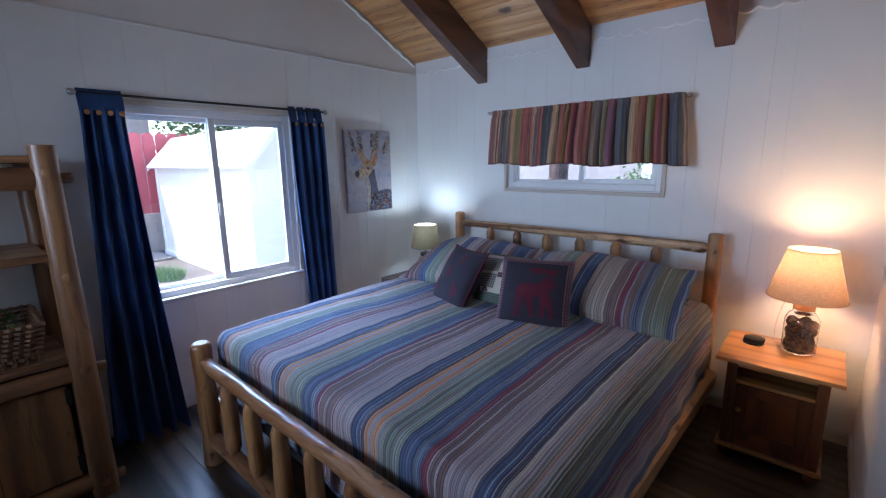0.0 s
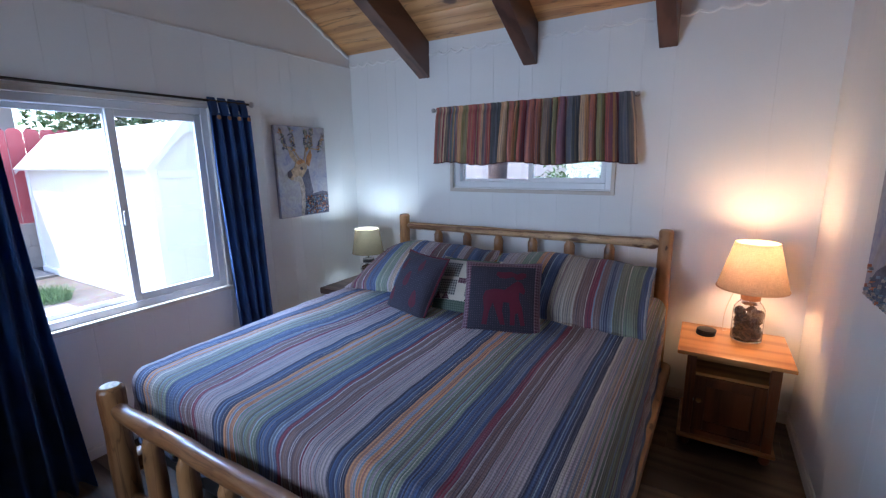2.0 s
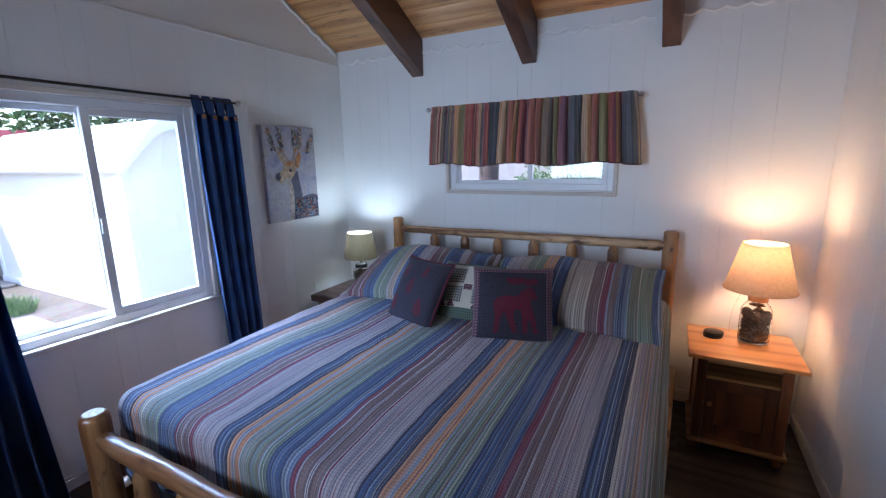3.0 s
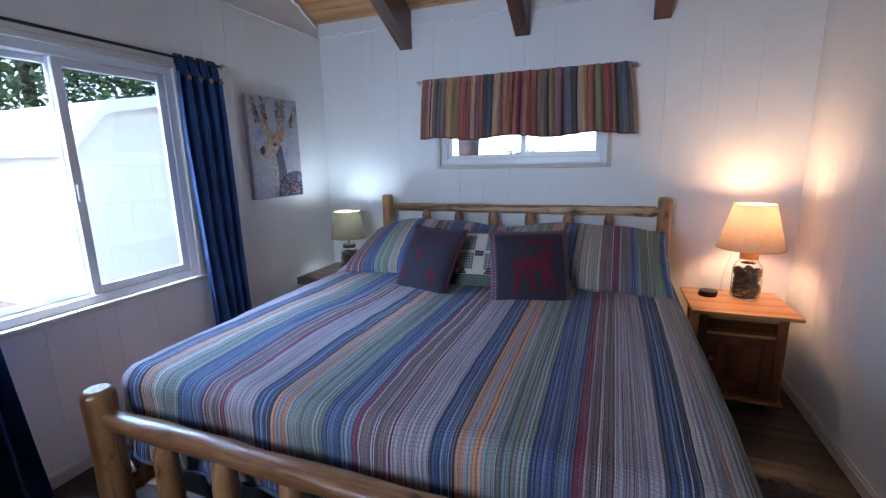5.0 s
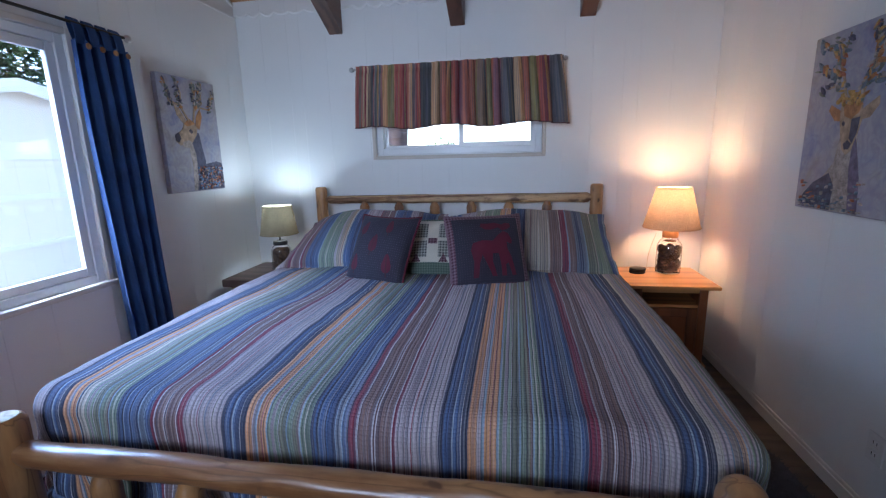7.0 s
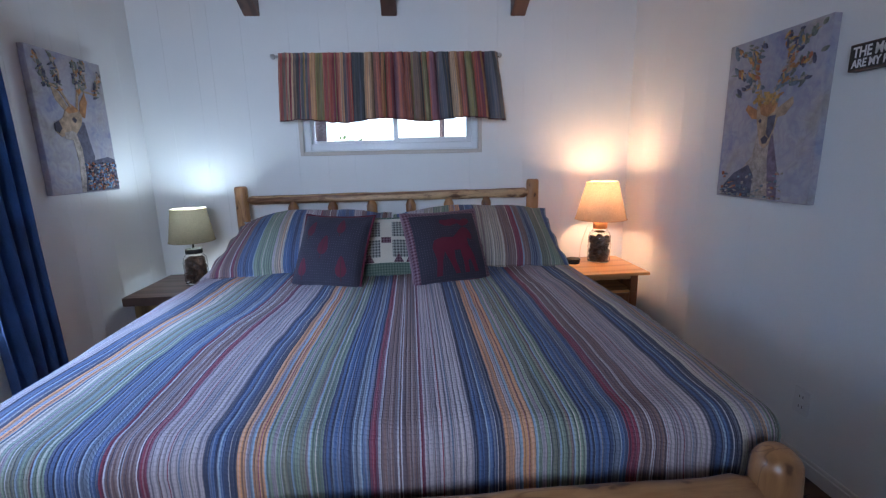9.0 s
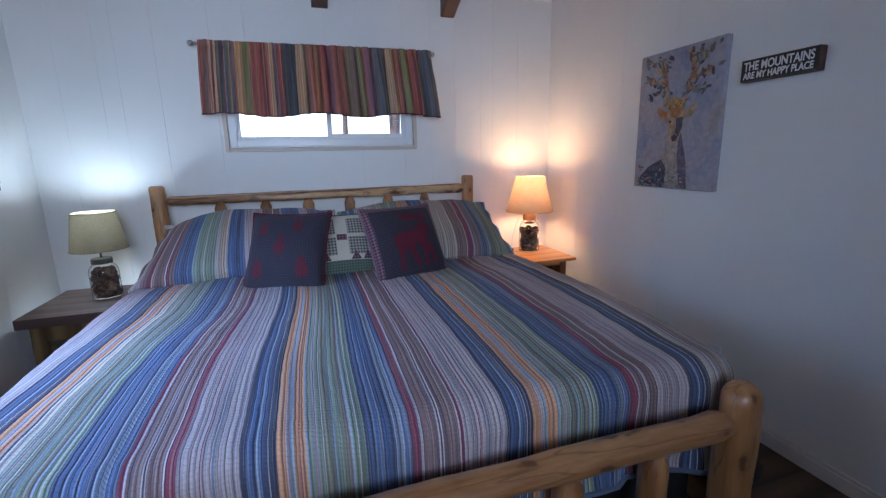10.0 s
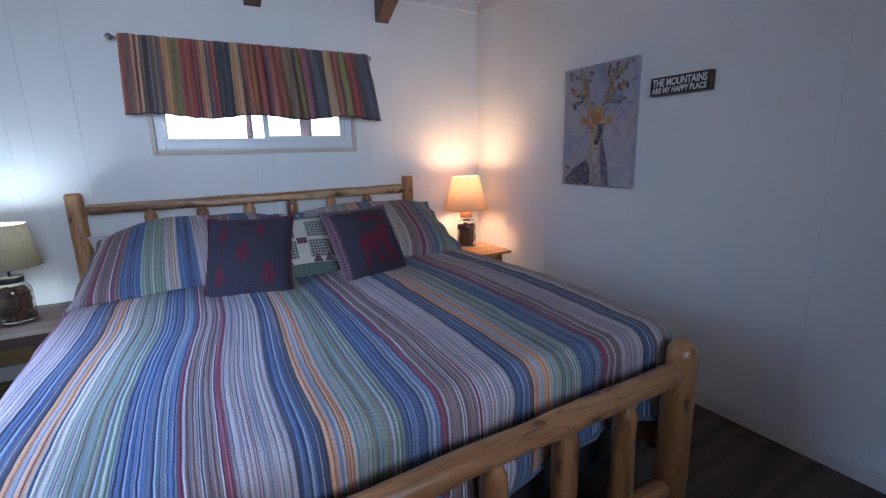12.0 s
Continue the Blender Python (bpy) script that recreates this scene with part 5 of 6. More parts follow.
P_FUR, P_EAR, P_DARK, P_BLUE, P_LEAF, P_RUST, P_CREAM, P_PURP, P_SKYB, P_SLATE, P_GOLD = (painted("paint_fur", (0.42, 0.30, 0.20)), painted("paint_ochre", (0.42, 0.20, 0.08)), painted("paint_dark", (0.06, 0.05, 0.07)), painted("paint_blue", (0.10, 0.095, 0.14)),
    painted("paint_leaf", (0.19, 0.20, 0.17)), painted("paint_rust", (0.42, 0.15, 0.08)), painted("paint_cream", (0.40, 0.34, 0.30)), painted("paint_purple", (0.17, 0.13, 0.19)), painted("paint_sky_blue", (0.16, 0.26, 0.42)), painted("paint_slate", (0.17, 0.21, 0.26)), painted("paint_gold", (0.50, 0.30, 0.10)))


def canvas(at, m, w, h, flip, label):
    """m takes (x right, y up, z out of the wall) of the canvas, centred, to the world."""
    ob = thing("canvas_picture", at, label, "picture", group="canvas pictures")
    part("canvas", box((-w / 2, -h / 2, 0), (w / 2, h / 2, 0.034), 0.003, m=m), CANVAS, ob)
    f = 1
    lay = [0.0345]

    def shape(name, pts, mat):
        lay[0] += 0.00035
        pp = [(f * x * w / 2, y * h / 2) for x, y in pts]
        part(name, prism(pp, 0.0338, lay[0], m), mat, ob, smooth=False)

    def blobs(name, items, mat):
        lay[0] += 0.0003
        bm = bmesh.new()
        for x, y, l, r, a in items:
            c, s = math.cos(a), math.sin(a)
            pts = []
            for u, v in ((-1, 0), (-0.5, 0.7), (0.2, 0.85), (1, 0), (0.2, -0.85), (-0.5, -0.7)):
                u, v = u * l, v * r
                pts.append((f * (x * w / 2 + u * c - v * s), y * h / 2 + u * s + v * c))
            prism(pts, 0.0338, lay[0] + 0.0001 * (len(pts) % 2), m, bm)
        part(name, bm, mat, ob, kind="stuff", smooth=False)
    rnd = random.Random(4 if flip else 8)
    if flip:
        shape("body", [(0.10, -0.55), (0.40, -0.50), (0.75, -0.46), (0.985, -0.50), (0.985, -0.985), (-0.10, -0.985), (0.02, -0.70)], P_BLUE)
        shape("neck", [(-0.06, 0.06), (-0.16, -0.12), (-0.12, -0.50), (-0.18, -0.985), (0.10, -0.985), (0.26, -0.60), (0.34, -0.46), (0.26, -0.20), (0.20, 0.06)], P_BLUE)
        shape("throat", [(-0.24, -0.08), (-0.10, -0.12), (0.00, -0.34), (-0.02, -0.70), (-0.10, -0.985), (-0.22, -0.985), (-0.16, -0.55), (-0.20, -0.28)], P_CREAM)
        shape("ear", [(-0.24, 0.16), (-0.50, 0.34), (-0.56, 0.52), (-0.40, 0.46), (-0.20, 0.26)], P_FUR)
        shape("ear", [(0.10, 0.16), (0.16, 0.34), (0.34, 0.50), (0.38, 0.36), (0.24, 0.12)], P_EAR)
        shape("head", [(-0.30, 0.20), (-0.38, 0.10), (-0.62, -0.02), (-0.62, -0.12), (-0.50, -0.18), (-0.28, -0.14), (-0.08, -0.12), (0.10, 0.02), (0.16, 0.14), (0.06, 0.24), (-0.12, 0.28)], P_FUR)
        shape("brow", [(-0.30, 0.20), (-0.20, 0.16), (0.02, 0.20), (0.10, 0.22), (-0.10, 0.30)], P_EAR)
        shape("cheek", [(-0.42, -0.12), (-0.20, -0.08), (-0.08, -0.12), (-0.24, -0.22), (-0.42, -0.20)], P_CREAM)
        shape("nose", [(-0.64, 0.00), (-0.52, 0.04), (-0.46, -0.06), (-0.56, -0.13), (-0.64, -0.10)], P_DARK)
        shape("eye", [(-0.16, 0.08), (-0.10, 0.12), (-0.02, 0.08), (-0.08, 0.03)], P_DARK)
        for line in (((-0.12, 0.26), (-0.34, 0.48), (-0.30, 0.72), (-0.44, 0.95)), ((-0.32, 0.50), (-0.70, 0.56), (-0.78, 0.90)), ((0.04, 0.24), (0.12, 0.46), (0.42, 0.60), (0.40, 0.95)), ((0.30, 0.52), (0.70, 0.50), (0.88, 0.84)), ((0.14, 0.46), (0.16, 0.94))):
            shape("antler", [(x - 0.018, y - (0.014 if line[0][0] > line[-1][0] else -0.014)) for x, y in line] + [(x + 0.018, y + (0.014 if line[0][0] > line[-1][0] else -0.014)) for x, y in reversed(line)], P_FUR)
        lines = (((-0.34, 0.48), (-0.44, 0.95)), ((-0.66, 0.50), (-0.82, 0.92)), ((0.30, 0.52), (0.42, 0.95)), ((0.62, 0.44), (0.92, 0.86)), ((0.14, 0.50), (0.18, 0.92)))
        for nm, mat, nn in (("dark_leaf_paint", P_LEAF, 70), ("blue_leaf_paint", P_BLUE, 40), ("ochre_leaf_paint", P_EAR, 24), ("cream_leaf_paint", P_CREAM, 26)):
            it = []
            for _ in range(nn):
                (ax, ay), (bx, by) = rnd.choice(lines)
                k = rnd.random()
                it.append((ax + (bx - ax) * k + rnd.uniform(-0.07, 0.07), ay + (by - ay) * k, rnd.uniform(0.009, 0.021), rnd.uniform(0.004, 0.008), rnd.uniform(0, 3.1)))
            blobs(nm, it, mat)
        for nm, mat in (("flower_paint", P_CREAM), ("flower_paint", P_RUST), ("flower_paint", P_PURP), ("flower_paint", P_SKYB), ("flower_paint", P_DARK)):
            it = []
            for _ in range(60):
                x = rnd.uniform(0.0, 0.94)
                it.append((x, rnd.uniform(-0.95, -0.56), rnd.uniform(0.006, 0.013), rnd.uniform(0.003, 0.007), rnd.uniform(0, 3.1)))
            blobs(nm, it, mat)
    else:
        shape("neck", [(-0.12, -0.10), (-0.20, -0.45), (-0.42, -0.62), (-0.72, -0.78), (-0.88, -0.985), (0.42, -0.985), (0.36, -0.6), (0.22, -0.25), (0.20, 0.0)], P_CREAM)
        shape("body", [(-0.26, -0.56), (-0.6, -0.68), (-0.80, -0.82), (-0.90, -0.98), (-0.14, -0.98), (-0.12, -0.7)], P_BLUE)
        shape("neck_shade", [(0.14, -0.08), (0.22, -0.25), (0.36, -0.6), (0.42, -0.98), (0.24, -0.98), (0.14, -0.5)], P_PURP)
        shape("ear", [(-0.14, 0.10), (-0.42, 0.20), (-0.46, 0.14), (-0.30, 0.02), (-0.12, 0.0)], P_EAR)
        shape("ear", [(0.20, 0.10), (0.50, 0.22), (0.52, 0.14), (0.38, 0.02), (0.20, 0.0)], P_FUR)
        shape("head", [(-0.20, 0.16), (-0.18, 0.0), (-0.12, -0.16), (-0.06, -0.30), (0.04, -0.36), (0.14, -0.30), (0.20, -0.14), (0.25, 0.0), (0.22, 0.16), (0.04, 0.20)], P_FUR)
        shape("brow", [(-0.14, 0.17), (-0.10, 0.06), (0.04, 0.02), (0.18, 0.08), (0.22, 0.17), (0.04, 0.24)], P_EAR)
        shape("cheek", [(0.06, 0.02), (0.22, 0.04), (0.20, -0.12), (0.13, -0.24), (0.06, -0.18)], P_BLUE)
        shape("nose", [(-0.04, -0.24), (0.00, -0.30), (0.08, -0.30), (0.12, -0.24), (0.04, -0.20)], P_DARK)
        shape("eye", [(-0.13, -0.02), (-0.10, 0.01), (-0.06, -0.02), (-0.09, -0.05)], P_DARK)
        for sx in (-1, 1):
            base = [(0.03 + sx * 0.13, 0.20), (0.03 + sx * 0.24, 0.45), (0.03 + sx * 0.40, 0.68), (0.03 + sx * 0.46, 0.90)]
            bm_pts = [(x - 0.018, y) for x, y in base] + [(x + 0.018, y) for x, y in reversed(base)]
            shape("antler", bm_pts, P_FUR)
            for i, (p, q) in enumerate((((0.26, 0.50), (0.66, 0.62)), ((0.36, 0.64), (0.24, 0.94)), ((0.22, 0.42), (0.62, 0.38)), ((0.42, 0.74), (0.80, 0.90)))):
                (ax, ay), (bx, by) = p, q
                shape("antler", [(0.03 + sx * ax, ay - 0.02), (0.03 + sx * bx, by), (0.03 + sx * ax, ay + 0.02)], P_FUR)
        twigs = [((0.13, 0.22), (0.30, 0.50)), ((0.30, 0.50), (0.66, 0.62)), ((0.30, 0.50), (0.46, 0.93)), ((0.36, 0.64), (0.20, 0.94)), ((0.22, 0.42), (0.72, 0.36)), ((0.42, 0.74), (0.84, 0.92)), ((0.60, 0.58), (0.88, 0.66))]
        for nm, mat, nn, big in (("dark_leaf_paint", P_LEAF, 46, 1.0), ("blue_leaf_paint", P_BLUE, 26, 1.0), ("grey_leaf_paint", P_SLATE, 16, 1.6), ("rust_leaf_paint", P_RUST, 12, 0.8), ("cream_leaf_paint", P_CREAM, 26, 0.9), ("ochre_leaf_paint", P_EAR, 24, 0.9), ("gold_leaf_paint", P_GOLD, 14, 1.0)):
            it = []
            for _ in range(nn):
                sx = rnd.choice((-1, 1))
                (ax, ay), (bx, by) = rnd.choice(twigs)
                k = rnd.random()
                it.append((0.03 + sx * (ax + (bx - ax) * k) + rnd.uniform(-0.08, 0.08), min(0.95, ay + (by - ay) * k + rnd.uniform(-0.04, 0.04)), big * rnd.uniform(0.010, 0.022), big * rnd.uniform(0.004, 0.009), 1.57 - sx * rnd.uniform(-0.4, 1.5)))
            blobs(nm, it, mat)
        blobs("flower_paint", [(rnd.uniform(-0.28, 0.22), rnd.uniform(0.18, 0.36), rnd.uniform(0.008, 0.016), rnd.uniform(0.005, 0.009), rnd.uniform(0, 3.1)) for _ in range(20)], P_GOLD)
        it = [(rnd.uniform(-0.85, 0.5), -0.96 + rnd.random() ** 2 * 0.34, rnd.uniform(0.004, 0.009), rnd.uniform(0.002, 0.004), rnd.uniform(0, 3)) for _ in range(90)]
        it = [(x, min(y, -0.66 - (0.25 if x < -0.5 else 0) * rnd.random()), a, b, c) for x, y, a, b, c in it]
        blobs("flower_paint", it[:45], P_CREAM)
        blobs("flower_paint", it[45:60], P_RUST)
        blobs("flower_paint", it[60:], P_SLATE)
    return ob


MW = Matrix(((0, 0, 1, 0.0), (1, 0, 0, -0.660), (0, 1, 0, 1.565), (0, 0, 0, 1)))
canvas((0, -0.66, 1.565), MW, 0.510, 0.715, True, "unframed blue canvas with a leafy-antlered deer shape beside the curtain")
ME = Matrix(((0, 0, -1, W), (-1, 0, 0, -1.318), (0, 1, 0, 1.490), (0, 0, 0, 1)))
canvas((W, -1.318, 1.49), ME, 0.535, 0.720, False, "unframed grey canvas with a leafy-antlered deer shape beside the sign")

# sign
sign = thing("wall_sign", (W, -1.835, 1.665), "small dark wooden box sign with white lettering", "sign")
SIGNW = wood("dark_sign_wood", (0.035, 0.02, 0.015), (0.10, 0.055, 0.035), axis=1, grain=20)
part("board", box((W - 0.040, -1.99, 1.620), (W - 0.001, -1.675, 1.711), 0.002), SIGNW, sign)
part("face", box((W - 0.0415, -1.985, 1.625), (W - 0.0395, -1.680, 1.706), 0), plain("sign_charcoal_paint", (0.03, 0.027, 0.026), 0.6, vary=0.3, scale=30), sign, "charcoal painted face")
for words, z, size, wid in (("THE MOUNTAINS", 1.6655, 0.038, 0.285), ("ARE MY HAPPY PLACE", 1.631, 0.030, 0.285)):
    cu = bpy.data.curves.new("lettering", "FONT")
    cu.body, cu.size, cu.extrude, cu.align_x, cu.offset = words, size, 0.0005, "CENTER", 0.0009
    tmp = bpy.data.objects.new("tmp", cu)
    scene.collection.objects.link(tmp)
    dg = bpy.context.evaluated_depsgraph_get()
    me = bpy.data.meshes.new_from_object(tmp.evaluated_get(dg))
    bpy.data.objects.remove(tmp)
    xs = [v.co.x for v in me.vertices]
    ys = [v.co.y for v in me.vertices]
    lb = bmesh.new()
    lb.from_mesh(me)
    kx = wid / (max(xs) - min(xs))
    ky = (0.037 if size > 0.035 else 0.029) / (max(ys) - min(ys))
    mm = Matrix(((0, 0, -1, W - 0.0420), (-kx, 0, 0, -1.8325), (0, ky, 0, z), (0, 0, 0, 1)))
    bmesh.ops.transform(lb, matrix=mm, verts=lb.verts)
    part("lettering", lb, PLASTIC, sign, "white block letters", smooth=False)

outlet = thing("wall_outlet", (W, -1.665, 0.30), "white double wall outlet on the panelling", "outlet")
part("plate", box((W - 0.007, -1.705, 0.245), (W - 0.0005, -1.630, 0.360), 0.002), PLASTIC, outlet)
for z in (0.280, 0.325):
    part("socket", box((W - 0.0085, -1.686, z - 0.015), (W - 0.006, -1.649, z + 0.015), 0.003), PLASTIC, outlet)
    for dy in (-0.008, 0.008):
        part("slot", box((W - 0.0092, -1.6675 + dy - 0.0012, z - 0.006), (W - 0.0080, -1.6675 + dy + 0.0012, z + 0.006)), BLACK, outlet)

# ---------------------------------------------------------------- shag rug
def shag_rug(x0, x1, y0, y1, label):
    ob = thing("shag_rug", ((x0 + x1) / 2, (y0 + y1) / 2, 0), label, "rug")
    cx, cy, rx, ry = (x0 + x1) / 2, (y0 + y1) / 2, (x1 - x0) / 2, (y1 - y0) / 2
    bm = bmesh.new()
    pts = []
    for k in range(64):
        a = k * math.tau / 64
        c, s = math.cos(a), math.sin(a)
        e = 0.35
        pts.append((cx + rx * math.copysign(abs(c) ** e, c), cy + ry * math.copysign(abs(s) ** e, s)))
    prism(pts, 0.001, 0.012, bm=bm)
    part("backing", bm, SHAG, ob)
    rnd = random.Random(3)
    tb = bmesh.new()
    for _ in range(9000):
        x, y = rnd.uniform(x0 - 0.01, x1 + 0.01), rnd.uniform(y0 - 0.01, y1 + 0.01)
        if ((abs(x - cx) / rx) ** 5.7 + (abs(y - cy) / ry) ** 5.7) > 1.05:
            continue
        l, a = rnd.uniform(0.008, 0.022), rnd.uniform(0, math.tau)
        d = Vector((math.cos(a), math.sin(a), 0)) * rnd.uniform(0.008, 0.03)
        s = Vector((-math.sin(a), math.cos(a), 0)) * 0.003
        p = Vector((x, y, 0.008))
        v = [tb.verts.new(q) for q in (p - s, p + s, p + d + Vector((0, 0, l)))]
        tb.faces.new(v)
    part("pile", tb, SHAG, ob, "long dark grey shag pile", kind="stuff", smooth=False)


shag_rug(2.30, 3.32, -2.15, -1.17, "dark grey shaggy rug lying partly under the bed")

# ---------------------------------------------------------------- log shelf cabinet
cab = thing("log_shelf_cabinet", (0.32, -3.55, 0), "honey pine log shelf cabinet with cupboard below, against the wall", "cabinet")
CX, CY = 0.535, -2.915
for x, y, zt in ((CX, CY, 1.745), (CX, -4.22, 1.745), (0.075, CY - 0.02, 1.70), (0.075, -4.20, 1.70)):
    part("post", log((x, y, 0), (x, y, zt), 0.060, 0.052, x + y, n=20, steps=16, rough=0.05, flat=0.1), CEDAR, cab, "peeled log corner post")
for z in (0.075, 0.69, 1.15, 1.625):
    part("peg", lathe([(0.020, 0), (0.022, 0.004), (0.022, 0.012), (0.017, 0.016)], n=16, m=axis_matrix((CX + 0.044, CY, z), (CX + 0.2, CY, z))), CEDAR, cab, "round peg end")
for z in (0.06, 0.67, 1.60):
    part("tenon", lathe([(0.025, 0), (0.025, 0.040), (0.020, 0.046)], n=14, m=axis_matrix((CX - 0.005, CY + 0.045, z), (CX - 0.005, CY + 0.3, z))), CEDAR, cab)
for z, r in ((1.60, 0.050), (0.67, 0.045), (0.075, 0.045)):
    part("front_rail", log((CX - 0.01, CY - 0.04, z), (CX - 0.01, -4.18, z), r, r, z, n=16, steps=14, rough=0.04, flat=0.15), CEDARX, cab)
for z, th in ((1.665, 0.035), (1.225, 0.035), (0.725, 0.035)):
    for k in range(3):
        part("shelf_board", box((0.03 + k * 0.172, -4.24, z), (0.03 + k * 0.172 + 0.170, CY - 0.045, z + th), 0.004), CEDARX, cab)
part("side_rail", log((0.10, CY - 0.015, 1.20), (CX - 0.03, CY - 0.015, 1.20), 0.03, 0.03, 4, n=12), CEDARX, cab)
part("end_panel", box((0.08, CY - 0.03, 0.10), (CX - 0.03, CY - 0.012, 0.72), 0.002), CEDAR, cab)
part("back_board", box((0.006, -4.20, 0.10), (0.022, CY - 0.07, 0.72), 0.0), CEDAR, cab)
for y1_, y0_ in ((CY - 0.075, -3.545), (-3.555, -4.16)):
    d_ = part("door", box((CX - 0.030, y0_, 0.13), (CX - 0.006, y1_, 0.62), 0.004), CEDAR, cab)
    for k in range(1, 4):
        yy = y0_ + (y1_ - y0_) * k / 4
        part("plank_joint", box((CX - 0.0065, yy - 0.002, 0.135), (CX - 0.0052, yy + 0.002, 0.615)), STUMP, d_)
for z in (0.20, 0.56):
    part("hinge", box((CX - 0.008, CY - 0.085, z - 0.04), (CX - 0.001, CY - 0.062, z + 0.04), 0.002), BRONZE, cab, "black iron hinge")

basket = thing("wicker_basket", (0.38, -3.30, 0.76), "brown wicker basket on the lower shelf, holding greenery", "basket")
wb = bmesh.new()
BX0, BX1, BY0, BY1 = 0.16, 0.50, -3.52, -3.06
for lay in range(9):
    z = 0.768 + lay * 0.022
    ex = 0.004 * lay
    pts = []
    peri = [(BX0 - ex, BY0 - ex), (BX1 + ex, BY0 - ex), (BX1 + ex, BY1 + ex), (BX0 - ex, BY1 + ex), (BX0 - ex, BY0 - ex)]
    k = 0
    for (ax, ay), (bx, by) in zip(peri, peri[1:]):
        nseg = int(math.hypot(bx - ax, by - ay) / 0.018)
        for i in range(nseg):
            off = 0.006 * (1 if (k + lay) % 2 else -1)
            tx, ty = (bx - ax), (by - ay)
            ll = math.hypot(tx, ty)
            pts.append(Vector((ax + tx * i / nseg + off * ty / ll, ay + ty * i / nseg - off * tx / ll, z)))
            k += 1
    pts.append(pts[0])
    me = bead("strand", pts, 0.0095)
    tm = bpy.data.meshes.new("tmp")
    me.to_mesh(tm)
    me.free()
    wb.from_mesh(tm)
    bpy.data.meshes.remove(tm)
part("weave", wb, WICKER, basket, "woven brown wicker")
stakes = bmesh.new()
for k in range(13):
    y = BY0 + (BY1 - BY0) * k / 12
    for x in (BX0 - 0.012, BX1 + 0.012):
        lathe([(0.004, 0), (0.004, 0.20)], (x, y, 0.762), 6, stakes)
part("stake", stakes, WICKER, basket, kind="stuff")
part("basket_base", box((BX0, BY0, 0.761), (BX1, BY1, 0.770)), WICKER, basket)
gb = bmesh.new()
rnd = random.Random(11)
for _ in range(160):
    p = Vector((rnd.uniform(BX0 + 0.03, BX1 - 0.03), rnd.uniform(BY0 + 0.04, BY1 - 0.03), rnd.uniform(0.86, 0.965)))
    a, l = rnd.uniform(0, math.tau), rnd.uniform(0.02, 0.05)
    d = Vector((math.cos(a), math.sin(a), rnd.uniform(-0.3, 0.8))).normalized() * l
    s = d.cross(Vector((0, 0, 1))).normalized() * l * 0.3
    gb.faces.new([gb.verts.new(q) for q in (p, p + d * 0.5 + s, p + d, p + d * 0.5 - s)])
part("greenery", gb, LEAFG, basket, "green artificial leaves", kind="stuff", smooth=False)
part("filling", box((BX0 + 0.02, BY0 + 0.02, 0.772), (BX1 - 0.02, BY1 - 0.02, 0.87), 0.02), LEAFG, basket, "dark green filling")

# ---------------------------------------------------------------- outside
GZ = -0.15
m_, node_, put_ = shader("garden_gravel")
co_ = node_("TexCoord").outputs["Object"]
n_ = node_("TexNoise", {"Vector": co_, "Scale": 0.8, "Detail": 5.0}).outputs[0]
n2_ = node_("TexVoronoi", {"Vector": co_, "Scale": 26.0}).outputs["Color"]
put_("Base Color", mix(node_, 0.3, ramp(node_, n_, [(0.35, (0.11, 0.088, 0.075)), (0.65, (0.22, 0.185, 0.16))]), n2_, "MULTIPLY"))
put_("Roughness", 0.95)
gb = bmesh.new()
ring_in = [(-0.13, -4.93), (W + 0.13, -4.93), (W + 0.13, 0.13), (-0.13, 0.13)]
R_ = 900
ring_out = [(-R_, -R_), (R_, -R_), (R_, R_), (-R_, R_)]
vi = [gb.verts.new((x, y, GZ)) for x, y in ring_in]
vo = [gb.verts.new((x, y, GZ)) for x, y in ring_out]
for i in range(4):
    gb.faces.new((vo[i], vo[(i + 1) % 4], vi[(i + 1) % 4], vi[i]))
gb.faces.new(vi)
solid("ground", gb, m_, (0, 0, GZ), "pale gravelly garden ground with pine litter", "ground", kind="structure")
solid("pavement", box((-7.2, -3.2, GZ + 0.001), (-6.2, -0.50, GZ + 0.045), 0.01), CEMENT, (-5, -0.8, GZ), "pale cement path beside the shed", "path", kind="structure")
solid("pavement", box((-4.1, -3.2, GZ + 0.001), (-3.2, -1.05, GZ + 0.05), 0.01), CEMENT, (-4, -2, GZ), "pale cement path across the yard", "path", kind="structure")

shed = thing("shed", (-5.0, 0.9, GZ), "cream garden shed with white trim and low gable roof", "shed")
SX0, SX1, SY0, SY1, SE, SRZ = -6.95, -3.0, -0.38, 1.58, 1.60, 2.26
BRK = (0.02, 1.18, 2.15)  # the roof's two breaks and their height
my = Matrix(((0, 0, 1, 0), (1, 0, 0, 0), (0, 1, 0, 0), (0, 0, 0, 1)))
mid = (SY0 + SY1) / 2
part("wall", prism([(SY0, GZ), (SY1, GZ), (SY1, SE), (BRK[1], BRK[2] - 0.05), (mid, SRZ - 0.05), (BRK[0], BRK[2] - 0.05), (SY0, SE)], SX0, SX1, my), SHED, shed, smooth=False)
